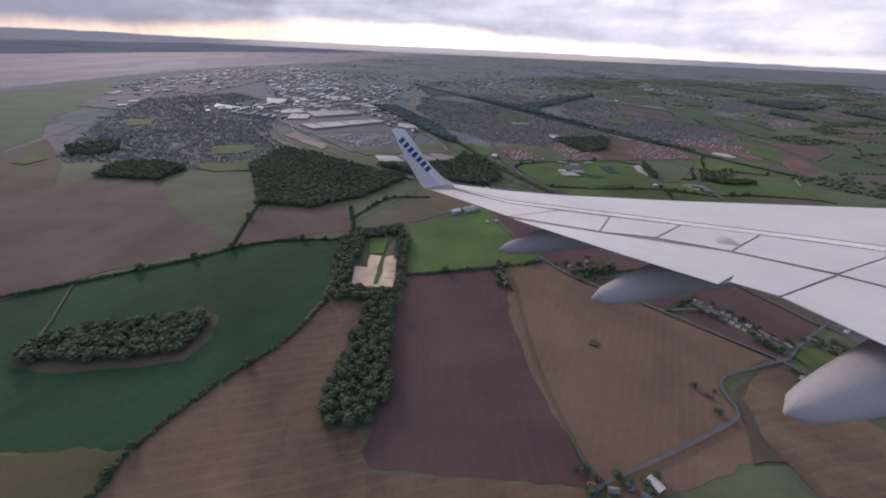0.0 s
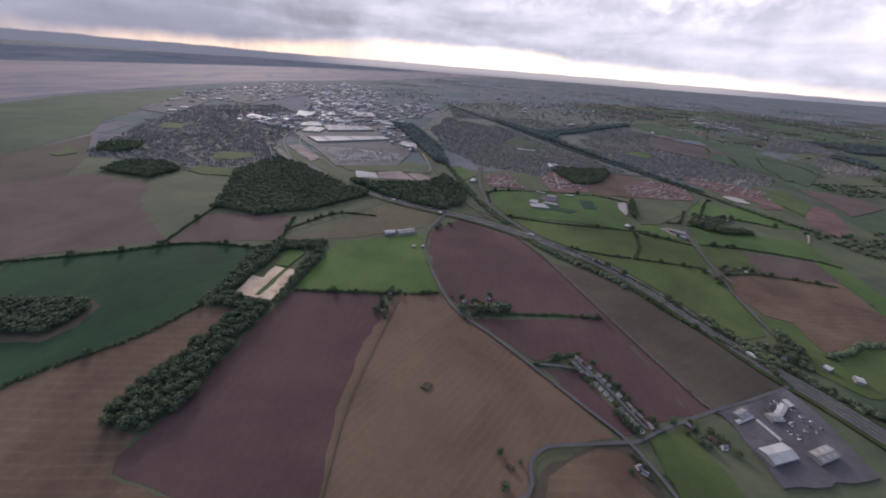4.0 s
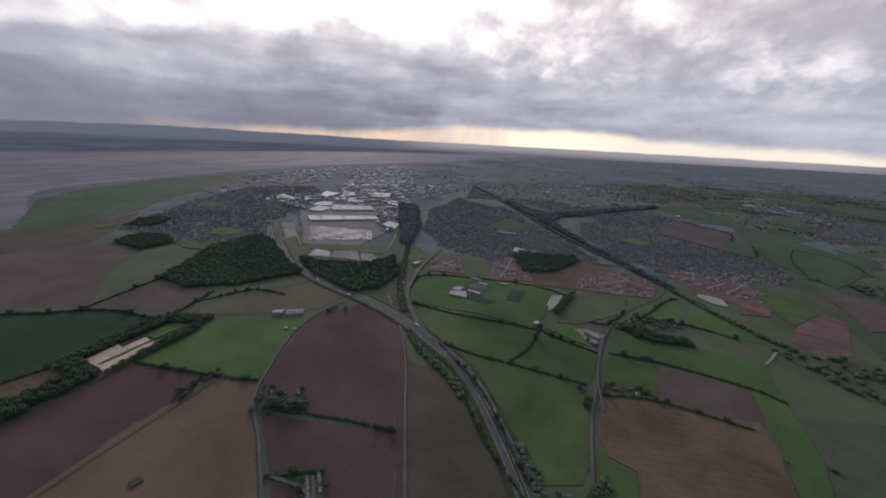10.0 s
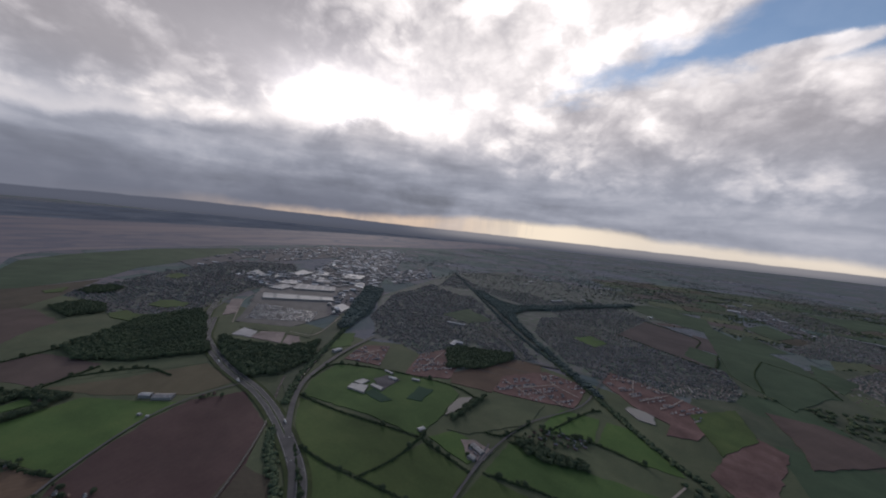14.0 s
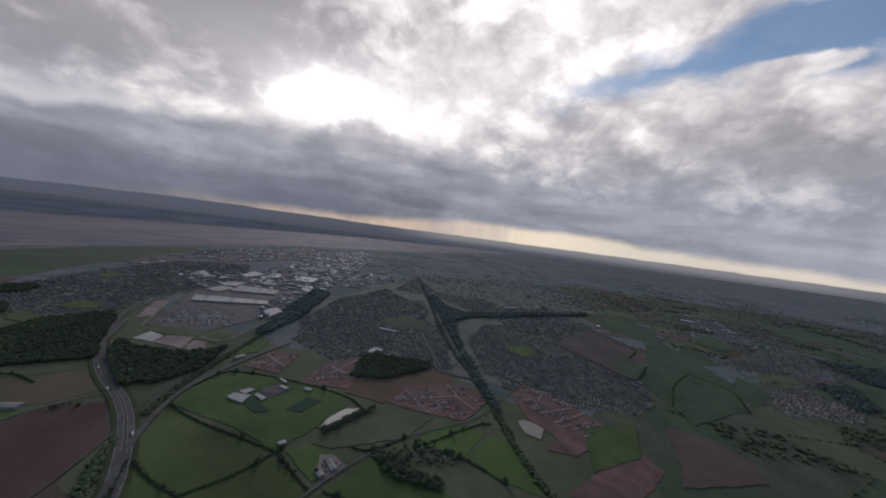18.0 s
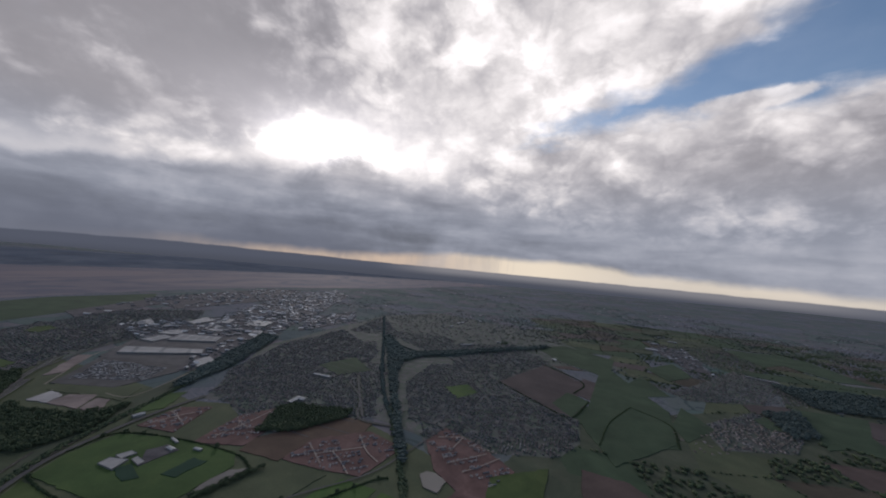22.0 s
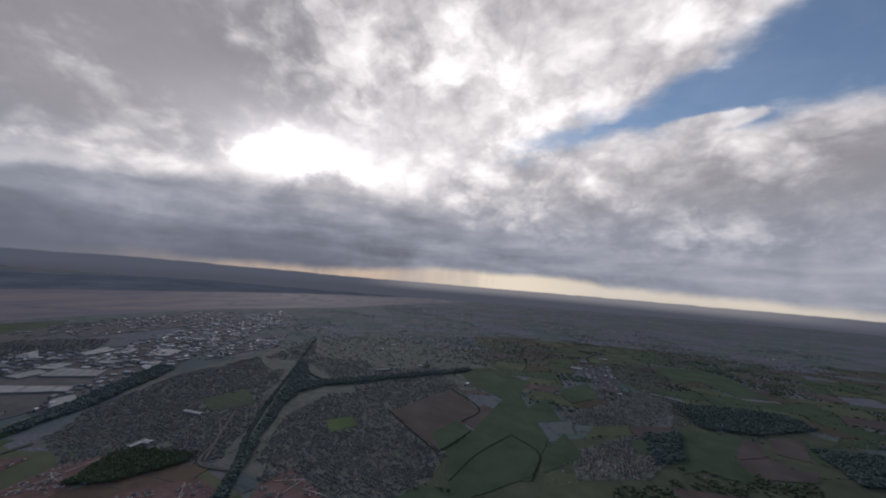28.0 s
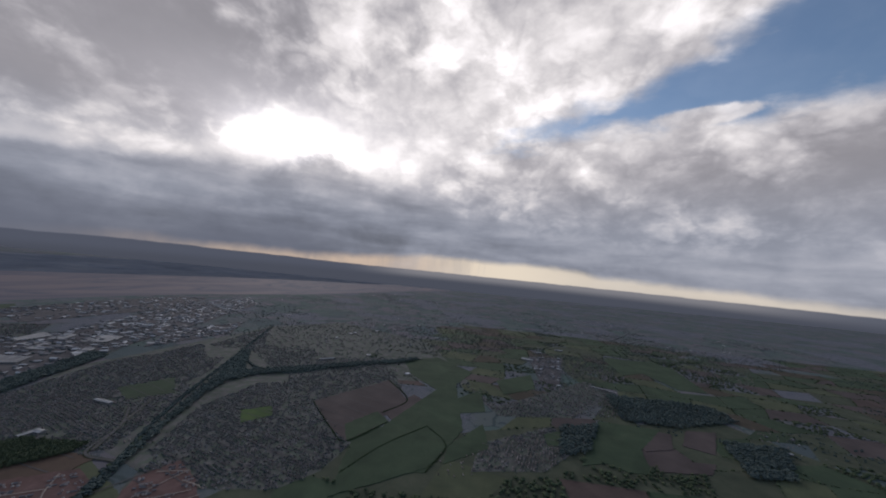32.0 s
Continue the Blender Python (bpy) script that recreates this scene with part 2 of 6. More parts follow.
def material(name, colours, rough=0.95, scales=(0.02, 0.35), stripe=None, bump=0.3, spec=0.12, metal=0.0, island=0.0, fine=0.25):
    """Soil, leaves, roofs: two or three colours mixed by noise at two scales, with optional drill lines (angle, spacing, strength)."""
    m = bpy.data.materials.new(name)
    m.use_nodes = True
    tree = m.node_tree
    tree.nodes.clear()
    n = Nodes(tree)
    co = n.add("ShaderNodeTexCoord").outputs["Object"]
    wide, close = n.noise(co, scales[0], 5.0, 0.6, 0.6), n.noise(co, scales[1], 6.0, 0.65)
    value = n.math("ADD", n.math("MULTIPLY", wide, 0.7), n.math("MULTIPLY", close, 0.3))
    if island:
        rnd = n.add("ShaderNodeNewGeometry").outputs["Random Per Island"]
        value = n.math("ADD", n.math("MULTIPLY", value, 1.0 - island), n.math("MULTIPLY", rnd, island))
    stops = [(0.32 + 0.36 * i / max(1, len(colours) - 1), c) for i, c in enumerate(colours)]
    if island:
        stops = [(0.12 + 0.76 * i / max(1, len(colours) - 1), c) for i, c in enumerate(colours)]
    col = n.ramp(value, stops)
    patchy = n.noise(co, scales[0] * 0.45, 4.0, 0.6, 0.8)
    col = n.mix(0.55, col, n.ramp(patchy, [(0.3, (0.30, 0.30, 0.31)), (0.7, (0.70, 0.69, 0.67))]), "OVERLAY")
    grain = n.noise(co, scales[1] * 7.0, 3.0, 0.7)
    col = n.mix(fine, col, n.ramp(grain, [(0.25, (0.25, 0.25, 0.25)), (0.75, (0.8, 0.8, 0.8))]), "OVERLAY")
    height = n.math("ADD", close, n.math("MULTIPLY", grain, 0.4))
    if stripe:
        angle, spacing, power = stripe
        r = n.add("ShaderNodeMapping", {"Vector": co, "Rotation": (0, 0, radians(angle))}).outputs[0]
        w = n.add("ShaderNodeTexWave", {"Vector": r, "Scale": 0.314 / spacing, "Distortion": 3.5, "Detail": 3.0, "Detail Scale": 0.25}).outputs[1]
        broken = n.math("MULTIPLY", n.step(w, 0.72, 0.98), n.step(n.noise(co, 0.03, 3.0), 0.3, 0.6))
        col = n.mix(n.math("MULTIPLY", broken, power), col, (0.30, 0.24, 0.16), "MIX")
    shader = n.add("ShaderNodeBsdfPrincipled", {"Base Color": col, "Roughness": rough, "Metallic": metal, "Specular IOR Level": spec})
    b = n.add("ShaderNodeBump", {"Strength": bump, "Distance": 0.4, "Height": height})
    tree.links.new(b.outputs[0], shader.inputs["Normal"])
    tree.links.new(shader.outputs[0], n.add("ShaderNodeOutputMaterial").inputs[0])
    MATS[name] = m
    return m


material("crop", [(0.010, 0.029, 0.018), (0.016, 0.042, 0.022), (0.021, 0.053, 0.028)], stripe=(28, 9, 0.009))
material("olive", [(0.049, 0.049, 0.029), (0.064, 0.060, 0.035), (0.077, 0.067, 0.042)])
material("straw", [(0.070, 0.048, 0.036), (0.095, 0.067, 0.048), (0.123, 0.091, 0.062)], scales=(0.03, 0.3), stripe=(75, 5, 0.066))
material("stubble", [(0.095, 0.066, 0.047), (0.114, 0.080, 0.058), (0.136, 0.098, 0.069)], stripe=(27, 4.5, 0.048))
material("plough", [(0.057, 0.036, 0.037), (0.069, 0.045, 0.045), (0.081, 0.054, 0.053)], stripe=(-5, 6, 0.015))
material("plough2", [(0.066, 0.050, 0.047), (0.081, 0.061, 0.057), (0.096, 0.074, 0.067)], stripe=(40, 8, 0.015))
material("fallow", [(0.047, 0.043, 0.035), (0.062, 0.054, 0.042), (0.076, 0.066, 0.052)], stripe=(50, 6, 0.018))
material("fallow2", [(0.071, 0.063, 0.043), (0.087, 0.077, 0.052), (0.100, 0.089, 0.061)])
material("meadow", [(0.052, 0.066, 0.043), (0.071, 0.085, 0.052), (0.091, 0.101, 0.063)])
material("grass", [(0.043, 0.081, 0.027), (0.059, 0.101, 0.034), (0.081, 0.118, 0.041)])
material("grass2", [(0.038, 0.069, 0.025), (0.051, 0.087, 0.032), (0.069, 0.103, 0.038)])
material("grass3", [(0.038, 0.060, 0.024), (0.053, 0.079, 0.030), (0.071, 0.095, 0.038)])
material("turf", [(0.020, 0.043, 0.029), (0.023, 0.054, 0.037)])
# grass and soil of distant fields, their base colours greyed by painted haze
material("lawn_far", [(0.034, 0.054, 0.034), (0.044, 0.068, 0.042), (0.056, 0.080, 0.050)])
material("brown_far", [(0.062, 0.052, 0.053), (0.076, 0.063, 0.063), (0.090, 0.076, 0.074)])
material("scrub", [(0.045, 0.058, 0.042), (0.060, 0.072, 0.050), (0.078, 0.085, 0.062)], scales=(0.03, 0.4))
material("redsoil", [(0.083, 0.052, 0.050), (0.113, 0.071, 0.067), (0.155, 0.102, 0.098)], scales=(0.05, 0.6))
material("earth", [(0.064, 0.047, 0.038), (0.082, 0.059, 0.047), (0.103, 0.076, 0.059)])
material("sand", [(0.30, 0.23, 0.17), (0.40, 0.32, 0.24), (0.50, 0.41, 0.32)], scales=(0.06, 0.8))
material("gravel", [(0.144, 0.119, 0.113), (0.187, 0.155, 0.148), (0.230, 0.194, 0.189)], scales=(0.06, 0.8))
material("concrete", [(0.240, 0.232, 0.235), (0.320, 0.312, 0.311), (0.384, 0.376, 0.378)], scales=(0.06, 0.8))
material("concrete2", [(0.058, 0.056, 0.063), (0.079, 0.076, 0.084), (0.116, 0.110, 0.117)], scales=(0.06, 0.8))
material("asphalt", [(0.052, 0.052, 0.056), (0.066, 0.066, 0.070), (0.084, 0.083, 0.087)], rough=0.8, scales=(0.05, 1.0))
material("asphalt2", [(0.066, 0.065, 0.070), (0.082, 0.081, 0.086), (0.102, 0.100, 0.104)], rough=0.85, scales=(0.05, 1.0))
material("track", [(0.22, 0.19, 0.17), (0.29, 0.25, 0.225)], scales=(0.06, 0.8))
material("mud", [(0.045, 0.045, 0.030), (0.065, 0.06, 0.04)])
material("paint", [(0.34, 0.34, 0.34), (0.42, 0.42, 0.42)], scales=(0.3, 2.0))
material("verge", [(0.024, 0.036, 0.016), (0.034, 0.048, 0.02), (0.05, 0.062, 0.028)], scales=(0.05, 0.7))
material("leaf", [(0.039, 0.054, 0.037), (0.052, 0.072, 0.045), (0.071, 0.093, 0.053), (0.097, 0.114, 0.065)], scales=(0.02, 0.5), island=0.55, bump=0.5, fine=0.3)
# leaves of the distant trees, with the blue of distance haze put in
material("leaf_hazed", [(0.040, 0.060, 0.062), (0.055, 0.077, 0.077), (0.073, 0.098, 0.092), (0.098, 0.122, 0.112)], scales=(0.02, 0.5), island=0.55, bump=0.4, fine=0.3)
material("hedge_leaf", [(0.023, 0.037, 0.020), (0.037, 0.053, 0.027), (0.059, 0.075, 0.039)], scales=(0.05, 0.8), island=0.5, bump=0.5, fine=0.35)
material("bark", [(0.05, 0.038, 0.028), (0.08, 0.062, 0.045)], scales=(0.5, 4.0))
material("roof_tile", [(0.128, 0.106, 0.102), (0.150, 0.127, 0.122), (0.178, 0.155, 0.152), (0.235, 0.222, 0.225)], scales=(0.01, 1.2), island=0.8)
material("roof_new", [(0.13, 0.075, 0.062), (0.20, 0.12, 0.10)], scales=(0.01, 1.2), island=0.85)
material("wall_brick", [(0.130, 0.115, 0.115), (0.170, 0.152, 0.152), (0.220, 0.205, 0.205), (0.340, 0.330, 0.330)], scales=(0.01, 1.2), island=0.85)
material("roof_metal", [(0.130, 0.135, 0.150), (0.200, 0.205, 0.220), (0.320, 0.325, 0.340), (0.560, 0.570, 0.590)], rough=0.7, scales=(0.01, 0.3), island=0.8, spec=0.2)
material("roof_white", [(0.221, 0.223, 0.225), (0.260, 0.263, 0.265), (0.300, 0.303, 0.305)], rough=0.7, scales=(0.05, 0.4), spec=0.2)
material("roof_grey", [(0.13, 0.135, 0.145), (0.18, 0.185, 0.195), (0.24, 0.245, 0.255)], rough=0.75, scales=(0.05, 0.4), spec=0.2)
material("cladding", [(0.109, 0.112, 0.114), (0.169, 0.171, 0.174), (0.248, 0.248, 0.248)], rough=0.6, scales=(0.02, 0.5), island=0.7)
material("suburb", [(0.062, 0.081, 0.064), (0.078, 0.097, 0.078), (0.106, 0.106, 0.106), (0.149, 0.145, 0.149)], scales=(0.06, 0.5), fine=0.4)
material("ballast", [(0.052, 0.048, 0.043), (0.070, 0.063, 0.057), (0.087, 0.081, 0.073)], scales=(0.06, 1.0))
material("steel", [(0.16, 0.16, 0.165), (0.24, 0.24, 0.245)], rough=0.5, scales=(0.2, 2.0), metal=0.6)
material("wing_paint", [(0.329, 0.329, 0.338), (0.373, 0.373, 0.383), (0.410, 0.410, 0.414)], rough=0.42, scales=(0.4, 3.0), bump=0.02, spec=0.5, fine=0.08)
material("wing_gap", [(0.133, 0.133, 0.142), (0.190, 0.190, 0.199)], rough=0.7, scales=(0.5, 4.0), bump=0.0)
material("fairing_paint", [(0.216, 0.204, 0.219), (0.266, 0.252, 0.266)], rough=0.5, scales=(0.5, 4.0), bump=0.02, fine=0.08)
material("navy", [(0.015, 0.03, 0.10), (0.02, 0.04, 0.13)], rough=0.4, bump=0.0)
material("car_paint", [(0.07, 0.07, 0.08), (0.36, 0.37, 0.39), (0.66, 0.66, 0.68), (0.84, 0.84, 0.84)], rough=0.65, scales=(0.01, 1.0), island=0.95, spec=0.25, bump=0.0)
material("glass_dark", [(0.02, 0.022, 0.026), (0.035, 0.037, 0.042)], rough=0.45, spec=0.3, bump=0.0)


def water_material(name, deep, rough):
    m = bpy.data.materials.new(name)
    m.use_nodes = True
    tree = m.node_tree
    tree.nodes.clear()
    n = Nodes(tree)
    co = n.add("ShaderNodeTexCoord").outputs["Object"]
    silt = n.noise(n.vec("MULTIPLY", co, (1.0, 0.35, 1.0)), 0.0022, 6.0, 0.55, 1.2)
    col = n.ramp(silt, deep)
    ripple = n.noise(co, 0.25, 4.0, 0.6)
    shader = n.add("ShaderNodeBsdfPrincipled", {"Base Color": col, "Roughness": rough, "IOR": 1.33, "Specular IOR Level": 0.5 if rough < 0.5 else 0.15})
    b = n.add("ShaderNodeBump", {"Strength": 0.12, "Distance": 0.3, "Height": ripple})
    tree.links.new(b.outputs[0], shader.inputs["Normal"])
    tree.links.new(shader.outputs[0], n.add("ShaderNodeOutputMaterial").inputs[0])
    MATS[name] = m


water_material("water", [(0.35, (0.11, 0.105, 0.10)), (0.6, (0.16, 0.15, 0.14))], 0.2)
water_material("estuary", [(0.36, (0.118, 0.114, 0.140)), (0.47, (0.170, 0.150, 0.166)), (0.51, (0.112, 0.114, 0.144)), (0.60, (0.190, 0.160, 0.170))], 0.9)


def country_material():
    """Distant farmland, woods and suburbs: irregular parcels of varied colour, with blue haze painted in."""
    m = bpy.data.materials.new("country")
    m.use_nodes = True
    tree = m.node_tree
    tree.nodes.clear()
    n = Nodes(tree)
    co = n.add("ShaderNodeTexCoord").outputs["Object"]
    bent = n.vec("ADD", co, n.vec("MULTIPLY", n.add("ShaderNodeTexNoise", {"Vector": co, "Scale": 0.012, "Detail": 3.0}).outputs[1], (46.0, 46.0, 0.0)))
    vor = n.add("ShaderNodeTexVoronoi", {"Vector": bent, "Scale": 0.0125})
    parcel = n.add("ShaderNodeSeparateColor", {0: vor.outputs["Color"]}).outputs[0]
    # field, hedge, town and tree colours all carry the blue lift of haze
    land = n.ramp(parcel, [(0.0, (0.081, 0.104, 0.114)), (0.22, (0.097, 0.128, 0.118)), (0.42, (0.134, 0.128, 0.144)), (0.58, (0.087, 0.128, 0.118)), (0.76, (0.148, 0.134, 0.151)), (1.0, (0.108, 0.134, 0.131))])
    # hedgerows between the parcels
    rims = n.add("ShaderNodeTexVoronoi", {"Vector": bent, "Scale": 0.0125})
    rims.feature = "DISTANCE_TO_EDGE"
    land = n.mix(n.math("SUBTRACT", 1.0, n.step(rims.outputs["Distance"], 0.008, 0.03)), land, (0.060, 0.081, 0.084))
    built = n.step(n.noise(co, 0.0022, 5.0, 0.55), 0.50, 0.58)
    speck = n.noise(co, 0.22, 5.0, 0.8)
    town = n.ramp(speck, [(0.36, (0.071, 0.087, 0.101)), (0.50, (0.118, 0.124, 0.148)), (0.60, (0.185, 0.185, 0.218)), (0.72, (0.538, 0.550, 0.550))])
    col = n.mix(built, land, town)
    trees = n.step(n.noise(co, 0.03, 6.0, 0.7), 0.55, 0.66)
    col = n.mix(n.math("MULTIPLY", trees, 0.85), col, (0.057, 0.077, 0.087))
    shader = n.add("ShaderNodeBsdfPrincipled", {"Base Color": col, "Roughness": 1.0, "Specular IOR Level": 0.05})
    b = n.add("ShaderNodeBump", {"Strength": 0.5, "Distance": 1.5, "Height": n.math("ADD", speck, trees)})
    tree.links.new(b.outputs[0], shader.inputs["Normal"])
    tree.links.new(shader.outputs[0], n.add("ShaderNodeOutputMaterial").inputs[0])
    MATS["country"] = m


country_material()

# ---- building helpers ----
rng = np.random.default_rng(7)


def mesh_object(name, verts, faces, mats, parent=None, slots=None):
    me = bpy.data.meshes.new(name)
    me.from_pydata([tuple(v) for v in verts], [], [tuple(f) for f in faces])
    for mat in (mats if isinstance(mats, (list, tuple)) else [mats]):
        me.materials.append(MATS[mat])
    if slots is not None:
        me.polygons.foreach_set("material_index", slots)
    me.update()
    ob = new(name, me)
    ob.parent = parent
    return ob


def many(name, proto, places, mats, parent=None):
    """One mesh of many copies of a prototype (verts, tris, slots), each at a row of x, y, z, turn, width, height."""
    pv, pf, ps = (np.asarray(a) for a in proto)
    places = np.asarray(places, float)
    k, nv, nf = len(places), len(pv), len(pf)
    c, s = np.cos(places[:, 3])[:, None], np.sin(places[:, 3])[:, None]
    w, h = places[:, 4][:, None], places[:, 5][:, None]
    v = np.empty((k, nv, 3))
    v[:, :, 0] = places[:, 0][:, None] + w * (c * pv[:, 0] - s * pv[:, 1])
    v[:, :, 1] = places[:, 1][:, None] + w * (s * pv[:, 0] + c * pv[:, 1])
    v[:, :, 2] = places[:, 2][:, None] + h * pv[:, 2]
    f = (pf[None] + (np.arange(k) * nv)[:, None, None]).reshape(-1, 3)
    me = bpy.data.meshes.new(name)
    me.vertices.add(k * nv)
    me.vertices.foreach_set("co", v.ravel())
    me.loops.add(len(f) * 3)
    me.loops.foreach_set("vertex_index", f.ravel().astype(np.int32))
    me.polygons.add(len(f))
    me.polygons.foreach_set("loop_start", np.arange(len(f), dtype=np.int32) * 3)
    for mat in mats:
        me.materials.append(MATS[mat])
    me.polygons.foreach_set("material_index", np.tile(ps, k).astype(np.int32))
    me.update(calc_edges=True)
    me.shade_flat()
    ob = new(name, me)
    ob.parent = parent
    return ob


def inside(poly, pts):
    x, y = pts[:, 0], pts[:, 1]
    hit = np.zeros(len(pts), bool)
    for (x1, y1), (x2, y2) in zip(poly, poly[1:] + poly[:1]):
        cross = (y1 > y) != (y2 > y)
        hit ^= cross & (x < (x2 - x1) * (y - y1) / ((y2 - y1) or 1e-9) + x1)
    return hit


def smooth_line(pts, step=4.0):
    """A Catmull-Rom line through the points."""
    p = np.array(pts, float)
    p = np.vstack([2 * p[0] - p[1], p, 2 * p[-1] - p[-2]])
    out = []
    for a, b, c, d in zip(p, p[1:], p[2:], p[3:]):
        k = max(2, int(np.linalg.norm(c - b) / step))
        for t in np.arange(k) / k:
            out.append(0.5 * (2 * b + (c - a) * t + (2 * a - 5 * b + 4 * c - d) * t * t + (3 * b - a - 3 * c + d) * t**3))
    out.append(p[-2])
    return np.array(out)


def ragged(pts, step=7.0, amount=0.7):
    """The outline of a patch with slightly uneven edges."""
    p, out = np.array(pts, float), []
    for a, b in zip(p, np.roll(p, -1, axis=0)):
        k = max(1, int(np.linalg.norm(b - a) / step))
        for i in range(k):
            q = a + (b - a) * i / k
            out.append(q + (rng.normal(0, amount, 2) if i else 0))
    return np.array(out)


LAYER = [0.0]
GARDEN_LAYER = [0.0625]
KEEP_CLEAR = []


def ground_patch(name, label, mat, pts):
    """A field, yard or pond: a thin slab with sloping edges laid on the ground."""
    KEEP_CLEAR.append(pts)
    if name == "gardens":
        GARDEN_LAYER[0] += 0.0005
        z = GARDEN_LAYER[0]
    else:
        LAYER[0] += 0.012
        z = 0.045 if name == "farmland" else 0.043 if name == "rough_farmland" else 0.05 + LAYER[0]
    ring = ragged(pts)
    verts = [(x, y, z) for x, y in ring] + [(x, y, -0.2) for x, y in ring]
    k = len(ring)
    faces = [tuple(range(k))] + [(i, i + k, (i + 1) % k + k, (i + 1) % k) for i in range(k)]
    ob = mesh_object(name, verts, faces, mat)
    bm = bmesh.new()
    bm.from_mesh(ob.data)
    bmesh.ops.triangulate(bm, faces=[f for f in bm.faces if len(f.verts) > 4])
    bmesh.ops.recalc_face_normals(bm, faces=bm.faces[:])
    bm.to_mesh(ob.data)
    bm.free()
    return tagged(ob, label, name.replace("_", " "), kind="structure")


def ribbon(name, line, offset, width, z, mat, parent=None):
    t = np.gradient(line, axis=0)
    t /= np.linalg.norm(t, axis=1)[:, None]
    nrm = np.stack([-t[:, 1], t[:, 0]], 1)
    a, b = line + nrm * (offset + width / 2), line + nrm * (offset - width / 2)
    k = len(line)
    verts = [(x, y, z) for x, y in a] + [(x, y, z) for x, y in b]
    faces = [(i, i + k, i + k + 1, i + 1) for i in range(k - 1)]
    return mesh_object(name, verts, faces, mat, parent)


ROADLEVEL = [1.0]


def road(name, label, mat, width, pts):
    ROADLEVEL[0] += 0.02
    z = ROADLEVEL[0]
    line = smooth_line(pts)
    base = tagged(ribbon(name, line, 0, width, z, mat), label, "road", kind="structure")
    if width > 2.5:
        ribbon("verge", line, 0, width + (7 if width > 9 else 2.0), z - 0.12, "verge", base)
    if width > 9:
        ribbon("central_reservation", line, 0, 1.2, z + 0.02, "verge", base)
        for side in (-1, 1):
            ribbon("edge_line", line, side * (width / 2 - 0.8), 0.12, z + 0.012, "paint", base)
            ribbon("edge_line", line, side * 1.1, 0.12, z + 0.014, "paint", base)
    return base


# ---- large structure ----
ground = tagged(mesh_object("ground", [(-7000, -3000, 0), (7000, -3000, 0), (7000, 7000, 0), (-7000, 7000, 0)], [(0, 1, 2, 3)], "country"), "flat patchwork of farmland, woods and distant suburbs, blued by painted haze", "ground", kind="structure")
shore_near = [(-640, -600), (-660, 100), (-723, 328), (-830, 378), (-1000, 430), (-1130, 520), (-1170, 680), (-1215, 900), (-1235, 1200), (-1250, 1450), (-1200, 1850), (-1060, 2300), (-930, 2700), (-840, 3500), (-774, 4000), (-560, 5000), (-160, 6000), (600, 6450), (1500, 6700), (2600, 6980)]
shore_far = [(-1200, 6900), (-1450, 4700), (-1900, 3900), (-2300, 3100), (-2500, 2300), (-2620, 1800), (-2660, 1300), (-2700, 600), (-2650, -600)]


def estuary():
    ring = [tuple(p) for p in smooth_line(shore_near, 60)] + [tuple(p) for p in smooth_line(shore_far, 90)]
    ob = mesh_object("water", [(x, y, 0.04) for x, y in ring], [tuple(range(len(ring)))], "estuary")
    bm = bmesh.new()
    bm.from_mesh(ob.data)
    bmesh.ops.triangulate(bm, faces=bm.faces[:])
    bmesh.ops.recalc_face_normals(bm, faces=bm.faces[:])
    bm.to_mesh(ob.data)
    bm.free()
    tagged(ob, "wide silty grey-mauve tidal estuary with sandbanks", "water", kind="structure")


estuary()
ground_patch("farmland", "dull olive rough farmland between the fields", "meadow", [(-700, 0), (680, 0), (680, 560), (500, 640), (270, 690), (60, 590), (-330, 560), (-620, 380)])
ground_patch("rough_farmland", "dark olive rough farmland beyond the fields", "scrub", [(676, 0), (1500, 100), (1700, 1000), (1300, 1400), (900, 1150), (560, 860), (500, 640), (676, 560)])
KEEP_CLEAR.pop()
ground_patch("crop_field", "dark green arable crop field bounded by hedges", "crop", [(-313, 129), (-282, 149), (-254, 168), (-201, 203), (-175, 225), (-145, 240), (-98, 249), (-91, 208), (-84, 169), (-92, 133), (-113, 99), (-127, 69), (-208, 58)])
ground_patch("rough_grass", "rough olive grass rim round a wood", "fallow", [(-217, 101), (-229, 115), (-212, 128), (-189, 140), (-158, 152), (-140, 147), (-133, 129), (-137, 113), (-169, 105), (-192, 100)])
ground_patch("grass_field", "dull yellow-green rough grass strip beside the crop", "olive", [(-208, 58), (-127, 69), (-128, 49), (-133, 38), (-180, 34)])
ground_patch("stubble_field", "brown straw-streaked stubble field beside a tree belt", "straw", [(-80, 167), (-51, 171), (-54, 120), (-59, 99), (-52, 85), (-35, 84), (-32, 73), (-28, 68), (19, 69), (58, 68), (54, 51), (-126, 38), (-124, 51), (-125, 67), (-121, 81), (-111, 98), (-93, 131)])
ground_patch("ploughed_field", "dark purple-brown ploughed field of bare soil", "plough", [(-35, 201), (30, 216), (42, 195), (45, 156), (50, 123), (56, 95), (61, 69), (19, 69), (-28, 69), (-33, 75), (-31, 85), (-30, 119), (-34, 158)])
ground_patch("stubble_field", "pale tan stubble field with fine tractor lines", "stubble", [(40, 220), (71, 232), (87, 217), (117, 197), (147, 175), (171, 157), (183, 144), (172, 139), (151, 130), (141, 120), (143, 106), (147, 88), (73, 62), (59, 80), (45, 120), (39, 161)])
ground_patch("pasture_field", "bright green mown pasture beside a narrow lane", "grass", [(-41, 281), (-3, 303), (34, 328), (41, 297), (70, 233), (31, 222), (-34, 203)])
